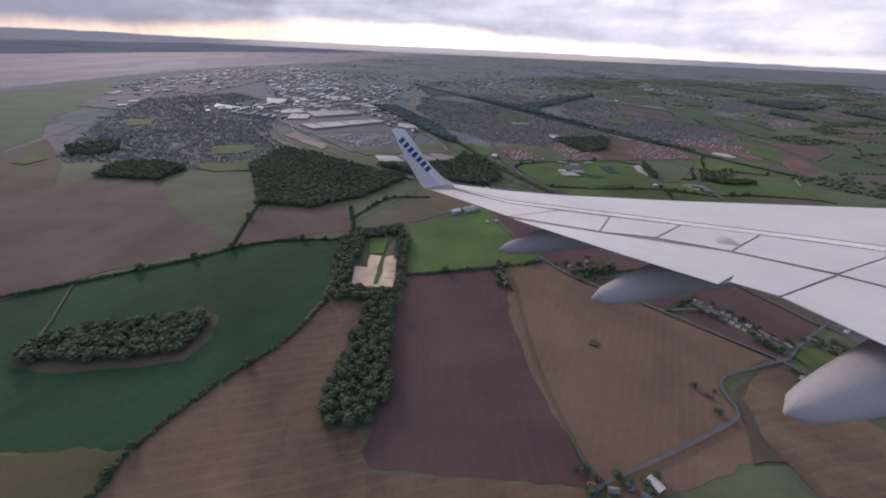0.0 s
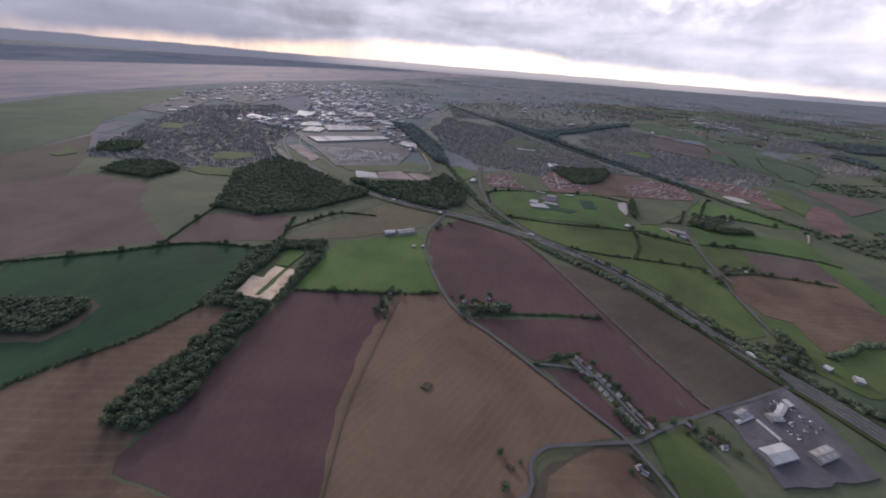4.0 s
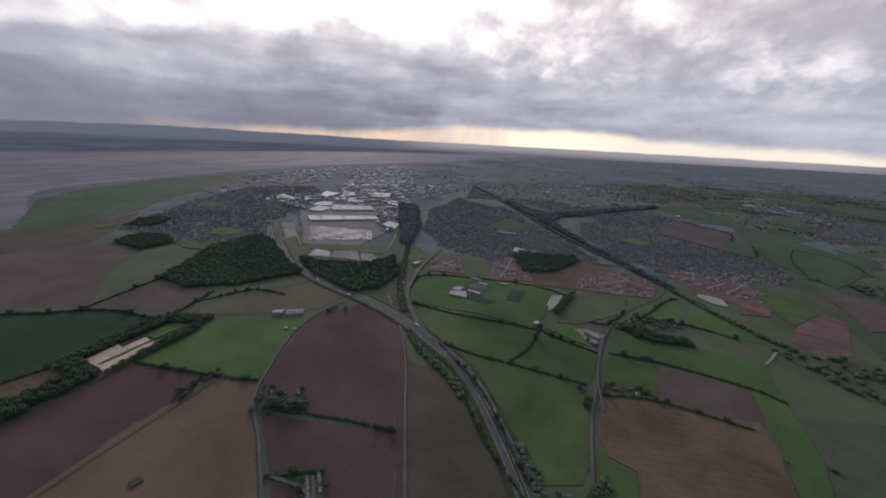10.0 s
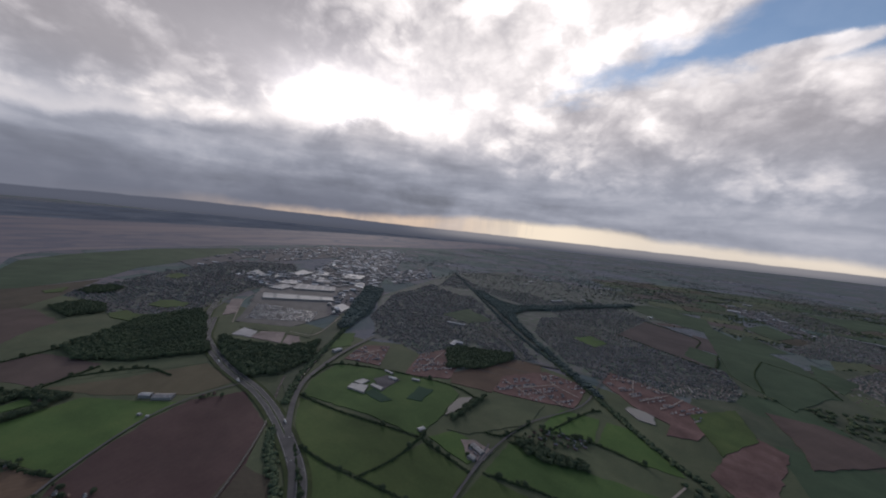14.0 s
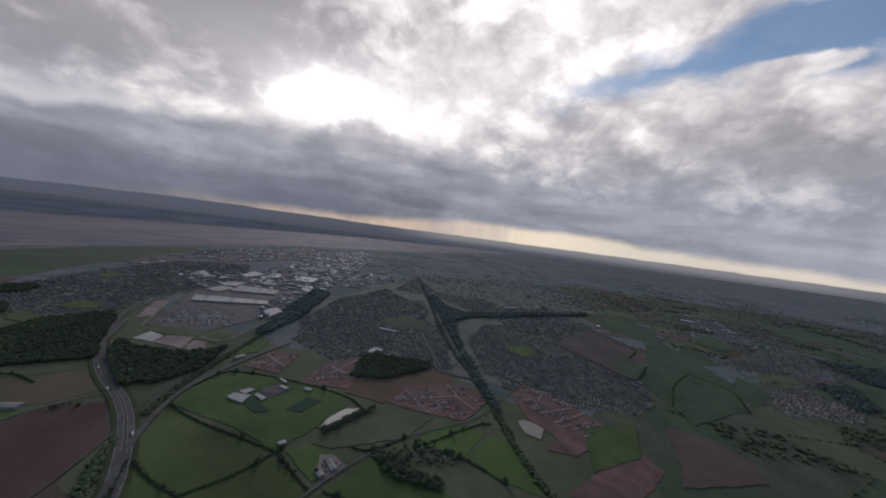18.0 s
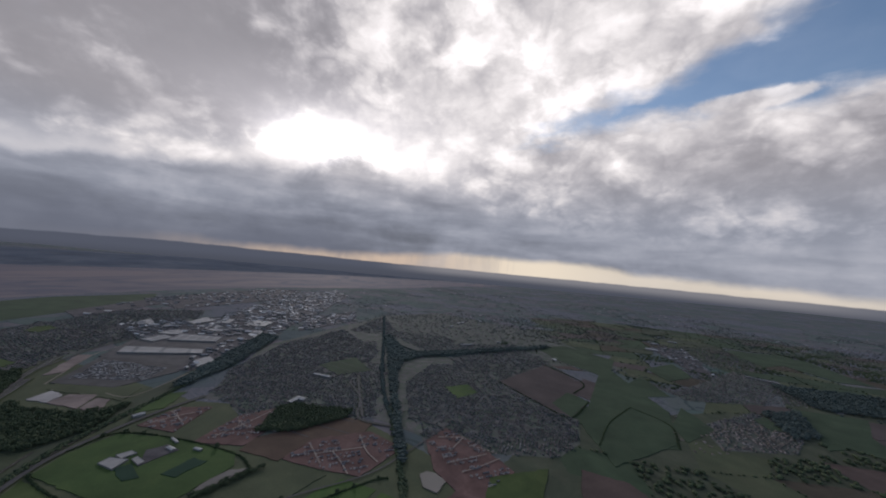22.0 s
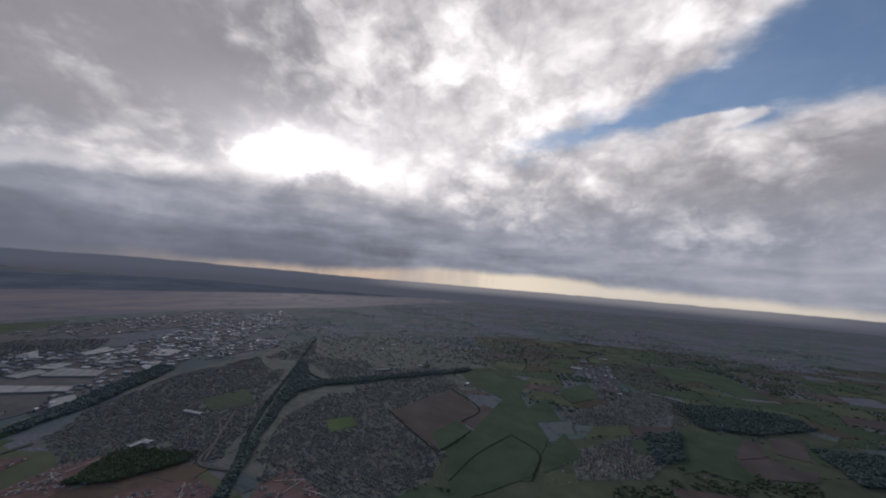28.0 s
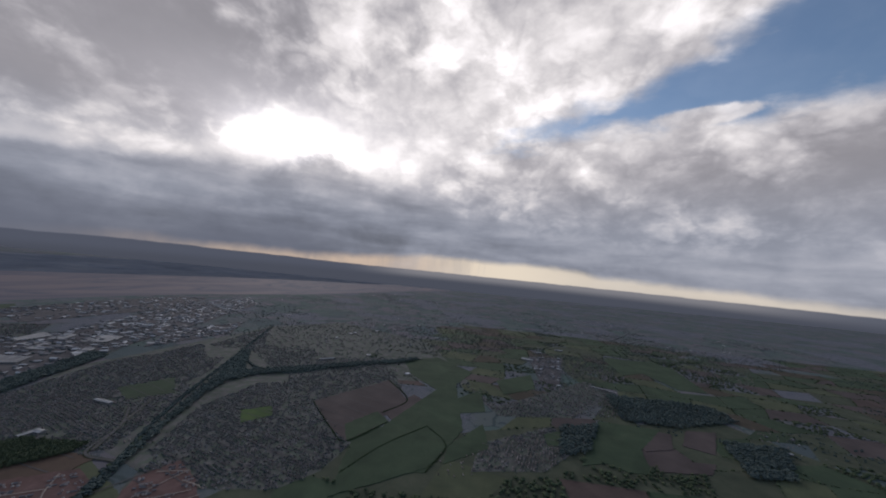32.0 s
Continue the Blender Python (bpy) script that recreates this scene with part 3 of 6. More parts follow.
ground_patch("ploughed_field", "dark brown ploughed field along the motorway", "plough", [(37, 335), (61, 376), (127, 352), (156, 317), (192, 240), (152, 231), (101, 216), (81, 229), (64, 254), (44, 298)])
ground_patch("ploughed_field", "brown ploughed field behind a row of cottages", "plough", [(101, 211), (193, 239), (219, 195), (228, 169), (203, 157), (190, 178), (170, 198), (144, 183), (125, 196)])
ground_patch("ploughed_field", "small brown field between lane and cottages", "plough", [(150, 179), (169, 183), (181, 169), (195, 149), (186, 145), (167, 159)])
ground_patch("ploughed_field", "narrow brown headland along the branch line", "plough", [(127, 352), (162, 312), (197, 248), (223, 202), (242, 178), (228, 169), (219, 195), (192, 239), (156, 317)])
ground_patch("fallow_field", "dark olive-brown fallow field beside the motorway", "fallow", [(162, 310), (205, 310), (250, 257), (281, 228), (293, 207), (241, 177), (222, 201), (196, 247)])
ground_patch("ploughed_field", "brown ploughed field beside the big wood", "plough2", [(-193, 290), (-178, 298), (-115, 319), (-93, 264), (-138, 246), (-176, 226), (-190, 269)])
ground_patch("ploughed_field", "wide dull brown ploughed field", "plough2", [(-527, 274), (-414, 337), (-319, 338), (-283, 264), (-259, 204), (-255, 169), (-285, 151), (-316, 131)])
ground_patch("meadow_field", "olive green meadow sloping to the wood", "meadow", [(-330, 385), (-240, 400), (-210, 338), (-192, 274), (-179, 226), (-202, 204), (-237, 186), (-279, 259), (-316, 335)])
ground_patch("meadow_field", "olive green strip field below the wood", "meadow", [(-101, 297), (-95, 341), (-76, 394), (-47, 408), (-36, 394), (-58, 343), (-92, 286)])
ground_patch("stubble_field", "tan grass field beside the lane", "fallow2", [(-87, 265), (-57, 326), (-34, 391), (33, 379), (27, 342), (-30, 294)])
ground_patch("coastal_pasture", "green coastal pasture by the estuary", "lawn_far", [(-752, 351), (-952, 433), (-1045, 548), (-1157, 812), (-1132, 1117), (-1013, 1076), (-850, 820), (-750, 601), (-642, 497), (-595, 361), (-612, 293)])
ground_patch("pasture_field", "dull green pasture near the shore", "fallow", [(-629, 195), (-595, 361), (-625, 488), (-496, 388), (-435, 324), (-467, 249), (-447, 160)])
ground_patch("ploughed_field", "purple-brown ploughed field before the town", "plough2", [(-447, 160), (-467, 249), (-429, 328), (-339, 341), (-266, 279), (-181, 230), (-246, 181), (-293, 129)])
ground_patch("pasture_field", "green pasture with a lone dark shrub", "grass3", [(115, 403), (161, 405), (212, 412), (259, 417), (254, 383), (241, 350), (209, 347), (180, 349), (149, 369)])
ground_patch("pasture_field", "broad green pasture beside the motorway", "grass3", [(181, 346), (210, 345), (243, 346), (304, 349), (310, 317), (314, 280), (309, 257), (285, 244), (263, 262), (236, 294), (208, 321)])
ground_patch("pasture_field", "green hedged pasture by the lane", "grass3", [(243, 350), (264, 414), (313, 403), (314, 371), (307, 350)])
ground_patch("pasture_field", "yellow-green pasture beside a hamlet", "grass", [(351, 507), (366, 562), (408, 567), (405, 517), (366, 505)])
ground_patch("pasture_field", "long yellow-green pasture by the railway", "grass", [(415, 566), (441, 567), (481, 509), (449, 506), (408, 515)])
ground_patch("pasture_field", "dark green hedged pasture below the hamlet", "grass2", [(331, 461), (380, 468), (400, 464), (458, 467), (453, 405), (432, 413), (375, 416), (325, 411)])
ground_patch("pasture_field", "green pasture beside the pale lane", "grass3", [(324, 407), (363, 406), (359, 363), (316, 353)])
ground_patch("fallow_field", "dull brown field with a hedge along it", "plough2", [(365, 404), (432, 411), (428, 366), (419, 359), (359, 358)])
ground_patch("pasture_field", "yellow-green grass strip", "grass", [(432, 410), (455, 414), (451, 344), (436, 293), (421, 283), (429, 338)])
ground_patch("stubble_field", "broad brown stubble field with worn patches", "straw", [(318, 349), (425, 367), (427, 338), (419, 285), (408, 276), (376, 271), (358, 257), (341, 249), (340, 281), (322, 285), (315, 306)])
ground_patch("pasture_field", "green rough pasture past the motorway trees", "grass3", [(317, 283), (338, 280), (339, 250), (356, 254), (374, 268), (420, 274), (400, 236), (340, 212), (317, 230), (314, 246)])
ground_patch("ploughed_field", "red-brown ploughed field", "redsoil", [(559, 649), (588, 620), (547, 523), (516, 501), (502, 528)])
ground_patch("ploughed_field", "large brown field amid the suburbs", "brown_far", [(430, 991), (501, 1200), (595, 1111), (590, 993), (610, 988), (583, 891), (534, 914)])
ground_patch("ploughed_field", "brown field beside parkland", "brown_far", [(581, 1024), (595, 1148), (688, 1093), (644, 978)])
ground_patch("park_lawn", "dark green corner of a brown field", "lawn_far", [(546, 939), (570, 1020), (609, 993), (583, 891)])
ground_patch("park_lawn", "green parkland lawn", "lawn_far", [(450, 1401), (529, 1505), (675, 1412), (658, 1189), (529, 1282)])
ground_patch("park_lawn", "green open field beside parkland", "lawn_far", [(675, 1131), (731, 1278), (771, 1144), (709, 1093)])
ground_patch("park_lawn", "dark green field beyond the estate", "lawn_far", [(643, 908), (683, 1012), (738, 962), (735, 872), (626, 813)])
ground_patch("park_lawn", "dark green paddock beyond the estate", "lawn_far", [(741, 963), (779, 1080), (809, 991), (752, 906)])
ground_patch("park_lawn", "small bright green sports pitch", "grass", [(349, 885), (382, 930), (413, 898), (391, 850)])
ground_patch("park_lawn", "green recreation ground amid houses", "lawn_far", [(71, 836), (96, 930), (179, 877), (145, 810)])
ground_patch("scrub_land", "dark rough scrub beside the railway", "scrub", [(-115, 451), (-69, 455), (-8, 486), (4, 509), (5, 541), (51, 470), (56, 427), (33, 396), (-50, 416)])
ground_patch("scrub_land", "dark rough scrub along the factory fence", "scrub", [(-221, 914), (-190, 944), (-28, 642), (34, 537), (64, 457), (103, 395), (65, 418), (6, 517), (-83, 674)])
ground_patch("rough_field", "dark olive rough field beside the curving lane", "fallow", [(148, 119), (176, 140), (191, 143), (196, 130), (200, 111), (201, 98), (132, 83), (141, 100)])
ground_patch("pasture_field", "dark green paddock by the crossroads", "grass3", [(200, 148), (221, 159), (234, 132), (233, 116), (208, 111)])
ground_patch("ploughed_field", "brown rough stubble field past the lane end", "straw", [(150, 116), (175, 136), (189, 135), (192, 122), (211, 100), (194, 76), (150, 72), (145, 96)])
ground_patch("playing_field", "green playing fields round the school", "grass2", [(86, 488), (141, 515), (232, 536), (254, 518), (258, 455), (254, 420), (194, 421), (113, 408), (94, 438)])
ground_patch("pasture_field", "small green paddock beside a farm", "grass", [(263, 425), (279, 447), (300, 445), (320, 441), (309, 412)])
ground_patch("rough_field", "olive rough grass field with dark hedges", "meadow", [(273, 446), (267, 485), (274, 522), (348, 558), (341, 507), (294, 452)])
ground_patch("building_plot", "brown levelled building land", "earth", [(221, 566), (277, 676), (319, 686), (327, 655), (284, 603), (285, 549), (232, 540)])
ground_patch("building_site", "red earth building site with new houses", "redsoil", [(79, 509), (66, 567), (99, 592), (132, 523)])
ground_patch("building_site", "bare red earth building site", "redsoil", [(172, 521), (154, 595), (179, 651), (215, 612), (226, 548)])
ground_patch("building_site", "red earth housing site with new roads", "redsoil", [(286, 554), (283, 605), (331, 663), (391, 651), (380, 575), (334, 562)])
ground_patch("building_site", "long red earth housing site", "redsoil", [(408, 684), (417, 732), (472, 715), (530, 679), (529, 637), (503, 589), (474, 580), (481, 609), (444, 631)])
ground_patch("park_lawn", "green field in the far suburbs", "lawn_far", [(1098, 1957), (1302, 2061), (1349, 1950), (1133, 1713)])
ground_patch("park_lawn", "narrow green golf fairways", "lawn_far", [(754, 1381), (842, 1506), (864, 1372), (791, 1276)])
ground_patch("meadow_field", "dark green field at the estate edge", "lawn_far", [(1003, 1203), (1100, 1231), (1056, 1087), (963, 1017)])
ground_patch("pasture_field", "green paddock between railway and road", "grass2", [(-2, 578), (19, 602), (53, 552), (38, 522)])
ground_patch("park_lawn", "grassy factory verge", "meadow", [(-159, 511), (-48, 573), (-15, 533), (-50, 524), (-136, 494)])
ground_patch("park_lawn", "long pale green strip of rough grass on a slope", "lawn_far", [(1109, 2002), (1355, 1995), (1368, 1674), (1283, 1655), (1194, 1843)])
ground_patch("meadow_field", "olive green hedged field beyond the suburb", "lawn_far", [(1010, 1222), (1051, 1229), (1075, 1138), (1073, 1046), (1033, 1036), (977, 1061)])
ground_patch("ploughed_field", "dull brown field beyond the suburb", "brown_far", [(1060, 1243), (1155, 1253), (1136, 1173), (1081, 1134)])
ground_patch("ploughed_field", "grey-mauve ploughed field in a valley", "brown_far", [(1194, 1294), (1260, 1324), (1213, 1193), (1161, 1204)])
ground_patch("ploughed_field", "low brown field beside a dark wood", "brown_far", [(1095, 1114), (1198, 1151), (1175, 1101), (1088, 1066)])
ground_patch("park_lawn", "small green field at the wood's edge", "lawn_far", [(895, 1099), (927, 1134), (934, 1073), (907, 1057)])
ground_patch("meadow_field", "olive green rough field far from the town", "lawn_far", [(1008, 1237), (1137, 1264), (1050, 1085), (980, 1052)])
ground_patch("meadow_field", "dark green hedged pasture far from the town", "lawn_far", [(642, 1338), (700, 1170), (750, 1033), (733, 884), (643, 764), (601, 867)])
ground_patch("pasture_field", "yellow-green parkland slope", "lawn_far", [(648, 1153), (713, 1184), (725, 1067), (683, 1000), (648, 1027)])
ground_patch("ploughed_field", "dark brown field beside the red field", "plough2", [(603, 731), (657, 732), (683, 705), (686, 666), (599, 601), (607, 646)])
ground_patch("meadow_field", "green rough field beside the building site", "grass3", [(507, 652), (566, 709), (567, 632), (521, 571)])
ground_patch("car_park", "huge grey factory car park", "asphalt", [(-165, 506), (-268, 608), (-231, 628), (-114, 666), (-85, 646), (-78, 550)])
ground_patch("hard_standing", "pale concrete yard", "concrete", [(-111, 467), (-126, 497), (-96, 499), (-80, 477)])
ground_patch("hard_standing", "pinkish-grey gravel compound", "gravel", [(-80, 477), (-93, 504), (-62, 525), (-29, 490)])
ground_patch("hard_standing", "pale gravel compound", "gravel", [(-27, 492), (-51, 519), (-31, 527), (3, 499)])
ground_patch("hard_standing", "brown storage compound by the trunk road", "gravel", [(-212, 512), (-307, 587), (-291, 602), (-209, 534)])
ground_patch("factory_yard", "grey factory hardstanding", "asphalt2", [(-272, 604), (-403, 733), (-405, 850), (-242, 993), (-145, 834), (-75, 665), (-114, 666)])
ground_patch("sandy_yard", "pale sandy storage yard between tree belts", "sand", [(-66, 225), (-45, 226), (-41, 184), (-70, 185), (-74, 208), (-64, 207)])
ground_patch("lawn", "small bright green lawn", "grass", [(-73, 254), (-56, 252), (-56, 228), (-68, 227)])
ground_patch("industrial_yard", "grey concrete industrial estate yard", "concrete2", [(243, 175), (292, 205), (299, 189), (304, 157), (254, 139), (249, 159)])
ground_patch("farm_yard", "pale pinkish concrete farmyard", "gravel", [(291, 439), (302, 446), (322, 442), (320, 425), (307, 417)])
ground_patch("school_yard", "grey school yard", "concrete2", [(150, 486), (157, 505), (178, 505), (176, 479), (177, 466)])
ground_patch("sports_pitch", "dark green astroturf pitch", "turf", [(161, 452), (166, 466), (198, 458), (191, 447)])
ground_patch("sports_pitch", "dark green fenced sports pitch", "turf", [(209, 471), (206, 505), (224, 508), (226, 476)])
ground_patch("pond", "pale silvery reflecting pond", "water", [(260, 467), (256, 489), (258, 511), (270, 522), (271, 497), (265, 479)])
ground_patch("pond", "pale pond beside the railway", "water", [(435, 614), (439, 623), (450, 625), (466, 617), (465, 595), (448, 596)])
ground_patch("field_pond", "dark scrub-ringed field pond", "mud", [(82, 145), (84, 149), (88, 149), (87, 144)])
ground_patch("park_lawn", "green recreation ground in the old town", "grass3", [(-630, 626), (-631, 648), (-586, 646), (-562, 607), (-594, 594)])
ground_patch("park_lawn", "green school field amid the houses", "grass3", [(-370, 486), (-360, 503), (-318, 512), (-302, 494), (-316, 467), (-349, 459)])
ground_patch("park_lawn", "green common between town and fields", "grass3", [(-331, 398), (-331, 422), (-296, 423), (-269, 462), (-252, 440), (-248, 404), (-304, 391)])
ground_patch("park_lawn", "green paddock at the edge of the town", "grass3", [(-549, 378), (-567, 419), (-526, 398), (-529, 376)])
ground_patch("rough_grass", "bare pale ground beside the coastal pasture", "fallow2", [(-884, 848), (-982, 1019), (-1012, 1148), (-907, 1014), (-814, 847)])
road("street", "pale straight avenue through the old town", "asphalt2", 3.0, [(-490, 694), (-449, 598), (-428, 531), (-405, 468)])
road("street", "pale curving street in the old town", "asphalt2", 3.0, [(-452, 763), (-418, 682), (-358, 598), (-299, 533), (-273, 501)])
road("works_road", "pale works road along the factory fence", "track", 1.6, [(-64, 652), (-26, 567), (-27, 541), (-60, 533)])
road("works_road", "pale perimeter road beside the factory car park", "track", 1.6, [(-163, 500), (-282, 596), (-320, 648), (-337, 682)])
road("motorway", "wide grey dual carriageway motorway", "asphalt", 12.5, [(-208, 494), (-166, 465), (-116, 433), (-17, 400), (69, 384), (131, 363), (198, 329), (230, 301), (262, 262), (290, 223), (311, 201), (330, 177), (343, 161)])
road("motorway", "curving grey trunk road past the factory", "asphalt", 9.5, [(-318, 565), (-218, 489), (-136, 441), (-82, 419)])
road("slip_road", "grey road joining the motorway", "asphalt", 5.5, [(54, 609), (62, 529), (83, 449), (105, 408), (149, 361), (198, 325), (230, 297)])
road("lane", "narrow grey country lane between hedges", "asphalt2", 1.9, [(43, 384), (37, 359), (35, 327), (42, 295), (62, 254), (87, 217), (117, 197), (147, 175), (171, 157), (187, 145), (199, 130), (207, 116)])
road("lane", "narrow curving grey lane", "asphalt2", 1.8, [(294, 207), (265, 189), (242, 176), (210, 156), (195, 145), (187, 142), (172, 137), (149, 129), (142, 120), (141, 106), (119, 94), (88, 80), (63, 69), (51, 56)])
road("farm_track", "cream farm track across a pasture", "track", 1.8, [(479, 496), (468, 476), (459, 462)])
road("lane", "narrow grey lane past the cottages", "asphalt2", 2, [(145, 181), (169, 184), (178, 180)])
road("lane", "narrow pale lane through the pastures", "asphalt2", 1.8, [(316, 449), (315, 367), (312, 313), (314, 266), (317, 247)])
road("lane", "grey estate access road", "asphalt2", 2.0, [(415, 741), (401, 648), (385, 582), (341, 509), (323, 451), (317, 410), (315, 366), (320, 326)])
road("lane", "pale grey road along the factory fence", "asphalt2", 3.5, [(-401, 782), (-352, 644), (-282, 551), (-217, 481), (-157, 426)])
road("street", "pale grey estate road", "asphalt2", 3.5, [(188, 793), (243, 753), (296, 691)])
road("street", "pale grey main street through the estate", "asphalt2", 3.5, [(178, 834), (255, 739), (296, 684), (347, 690)])


# aerial haze over the far shore is mixed into these blue-grey colours
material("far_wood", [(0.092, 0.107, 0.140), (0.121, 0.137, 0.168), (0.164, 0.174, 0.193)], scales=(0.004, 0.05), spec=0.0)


def far_shore():
    """Low wooded hills along the far side of the estuary."""
    edge = smooth_line(shore_far, 90)
    verts, faces, across = [], [], 9
    for i, (x, y) in enumerate(edge):
        for j in range(across):
            u = j / (across - 1)
            h = 12.0 * math.sin(math.pi * min(1.0, u * 0.62)) * (0.55 + 0.45 * noise.noise((x * 0.0012, y * 0.0012, u * 2.0)) + 0.15 * noise.noise((x * 0.006, y * 0.006, u * 9.0)))
            verts.append((x - u * 2600 + 14 * noise.noise((y * 0.01, x * 0.01, 3.0)) * (u == 0), y + u * 200, 0.3 + max(0.0, h)))
    for i in range(len(edge) - 1):
        for j in range(across - 1):
            a = i * across + j
            faces.append((a, a + 1, a + across + 1, a + across))
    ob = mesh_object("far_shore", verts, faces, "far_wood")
    ob.data.polygons.foreach_set("use_smooth", [True] * len(ob.data.polygons))
    tagged(ob, "low wooded far shore of the estuary, blued by painted haze", "shore", kind="structure")


far_shore()

# ---- vegetation ----


def blob(centre, radius, squash, seed):
    """A rough leafy clump: a low icosahedron with pushed-out corners."""
    bm = bmesh.new()
    bmesh.ops.create_icosphere(bm, subdivisions=1, radius=1.0)
    r = np.random.default_rng(seed)
    v = np.array([x.co[:] for x in bm.verts])
    f = np.array([[x.index for x in q.verts] for q in bm.faces])
    bm.free()
    v *= (0.72 + 0.5 * r.random(len(v)))[:, None]
    return v * (radius, radius, radius * squash) + np.array(centre), f


def join(parts):
    vs, fs, ss, at = [], [], [], 0
    for v, f, s in parts:
        vs.append(v), fs.append(np.asarray(f) + at), ss.append(np.full(len(f), s))
        at += len(v)
    return np.vstack(vs), np.vstack(fs), np.concatenate(ss)


def tapered(a, b, ra, rb, sides=5):
    a, b = np.array(a, float), np.array(b, float)
    ring = np.array([(math.cos(q), math.sin(q), 0) for q in np.arange(sides) * 2 * math.pi / sides])
    v = np.vstack([a + ring * ra, b + ring * rb])
    f = []
    for i in range(sides):
        j = (i + 1) % sides
        f += [(i, j, j + sides), (i, j + sides, i + sides)]
    return v, np.array(f)


def tree_shape(seed, clumps, tufts):
    """Trunk, limbs and crown of a broadleaf tree one unit high: two prototypes, wood and leaves."""
    r = np.random.default_rng(seed)
    wood = [(*tapered((0, 0, 0), (0.02, 0.01, 0.42), 0.045, 0.025), 0)]
    leaf = []
    for i in range(clumps):
        a, u = 2.4 * i + r.random(), (i + 0.5) / clumps
        z = 0.36 + 0.54 * u
        rad = 0.34 * math.sqrt(max(0.05, 1 - ((u - 0.38) / 0.68) ** 2)) * (0.55 + 0.55 * r.random())
        c = (rad * math.cos(a), rad * math.sin(a), z)
        leaf.append((*blob(c, (0.10 if clumps > 20 else 0.13 if clumps > 8 else 0.18) + 0.06 * r.random(), 0.8, seed * 100 + i), 0))
        if i % 4 == 0:
            wood.append((*tapered((0.01, 0, 0.3 + 0.1 * u), (c[0] * 0.8, c[1] * 0.8, z - 0.03), 0.02, 0.008, 3), 0))
    for i in range(tufts):
        a, u = r.random() * 6.283, r.random()
        z = 0.30 + 0.66 * u
        rad = 0.46 * math.sqrt(max(0.04, 1 - ((u - 0.4) / 0.65) ** 2))
        c = np.array((rad * math.cos(a), rad * math.sin(a), z))
        d = r.normal(0, 0.05, (3, 3))
        leaf.append((c + d, np.array([(0, 1, 2)]), 0))
    return join(wood), join(leaf)


def both(shape):
    (wv, wf, ws), (lv, lf, ls) = shape
    return join([(wv, wf, 0), (lv, lf, 1)])


TREES = [tree_shape(s, 24, 150) for s in (3, 5, 8)]
MID_TREES = [tree_shape(s, 13, 70) for s in (21, 24)]
FAR_TREES = [tree_shape(s, 5, 8) for s in (13, 17)]
GARDEN = join([(*blob((0, 0, 0.45), 0.50, 0.95, 65), 0), (np.array([(0, 0.4, 0.5), (0.15, 0.55, 0.6), (-0.1, 0.45, 0.8), (-0.4, 0, 0.4), (-0.55, 0.15, 0.6), (-0.35, 0.0, 0.85)]), np.array([(0, 1, 2), (3, 4, 5)]), 0)])
SHRUB = join([(*blob((0, 0, 0.45), 0.42, 1.0, 61), 0), (*blob((0.22, 0.12, 0.36), 0.30, 1.0, 62), 0), (np.array([(0, 0.4, 0.5), (0.1, 0.5, 0.6), (-0.1, 0.45, 0.75), (-0.4, 0, 0.4), (-0.5, 0.1, 0.6), (-0.35, 0.0, 0.8)]), np.array([(0, 1, 2), (3, 4, 5)]), 0)])


def wood(name, label, spacing, pts):
    p = np.array(pts, float)
    lo, hi = p.min(0), p.max(0)
    gap = spacing * 0.72
    gx, gy = np.meshgrid(np.arange(lo[0], hi[0], gap), np.arange(lo[1], hi[1], gap))
    q = np.stack([gx.ravel(), gy.ravel()], 1)
    q += rng.normal(0, gap * 0.28, q.shape)
    q = q[inside(pts, q)]
    if not len(q):
        return
    if name == "tree_belt":
        for x, y in q:
            plant(x, y, spacing * rng.uniform(0.95, 1.4))
        return
    kinds = TREES if spacing < 5.15 else (MID_TREES if spacing < 7 else FAR_TREES)
    pick = rng.integers(0, len(kinds), len(q))
    top = new(name)
    top.location = (*p.mean(0), 0)
    size = min(spacing, 6.5) * rng.uniform(0.95, 1.45, len(q))
    leaf_mat = "leaf_hazed" if spacing > 7 else "leaf"
    for i, shape in enumerate(kinds):
        s = pick == i
        rows = np.c_[q[s] - p.mean(0), np.zeros(s.sum()), rng.random(s.sum()) * 6.28, size[s] * (1.05 if spacing < 7 else 1.35), size[s] * rng.uniform(0.66, 0.92, s.sum())]
        if len(rows):
            many("trunks", shape[0], rows, ["bark"], top)["kind"] = "stuff"
            many("crowns", shape[1], rows, [leaf_mat], top)["kind"] = "stuff"
    tagged(top, label, "wood", kind="stuff")


HEDGE_CLUMP = join([(*blob((0.0, 0, 0.42), 0.62, 0.8, 41), 0), (*blob((0.55, 0.15, 0.38), 0.5, 0.8, 42), 0), (*blob((-0.5, -0.1, 0.36), 0.5, 0.85, 43), 0)])


def tree_thing():
    top = new("tree")
    trunk, crown = TREES[rng.integers(0, len(TREES))]
    many("trunk", trunk, [(0, 0, 0, 0, 1, 1)], ["bark"], top)
    many("crown", crown, [(0, 0, 0, 0, 1, 1)], ["leaf"], top)
    return tagged(top, "dark green broadleaf hedgerow tree", "tree", "hedgerow trees")


FIRST_TREES = []
PLANTED = [0]


MORE_TREES = []


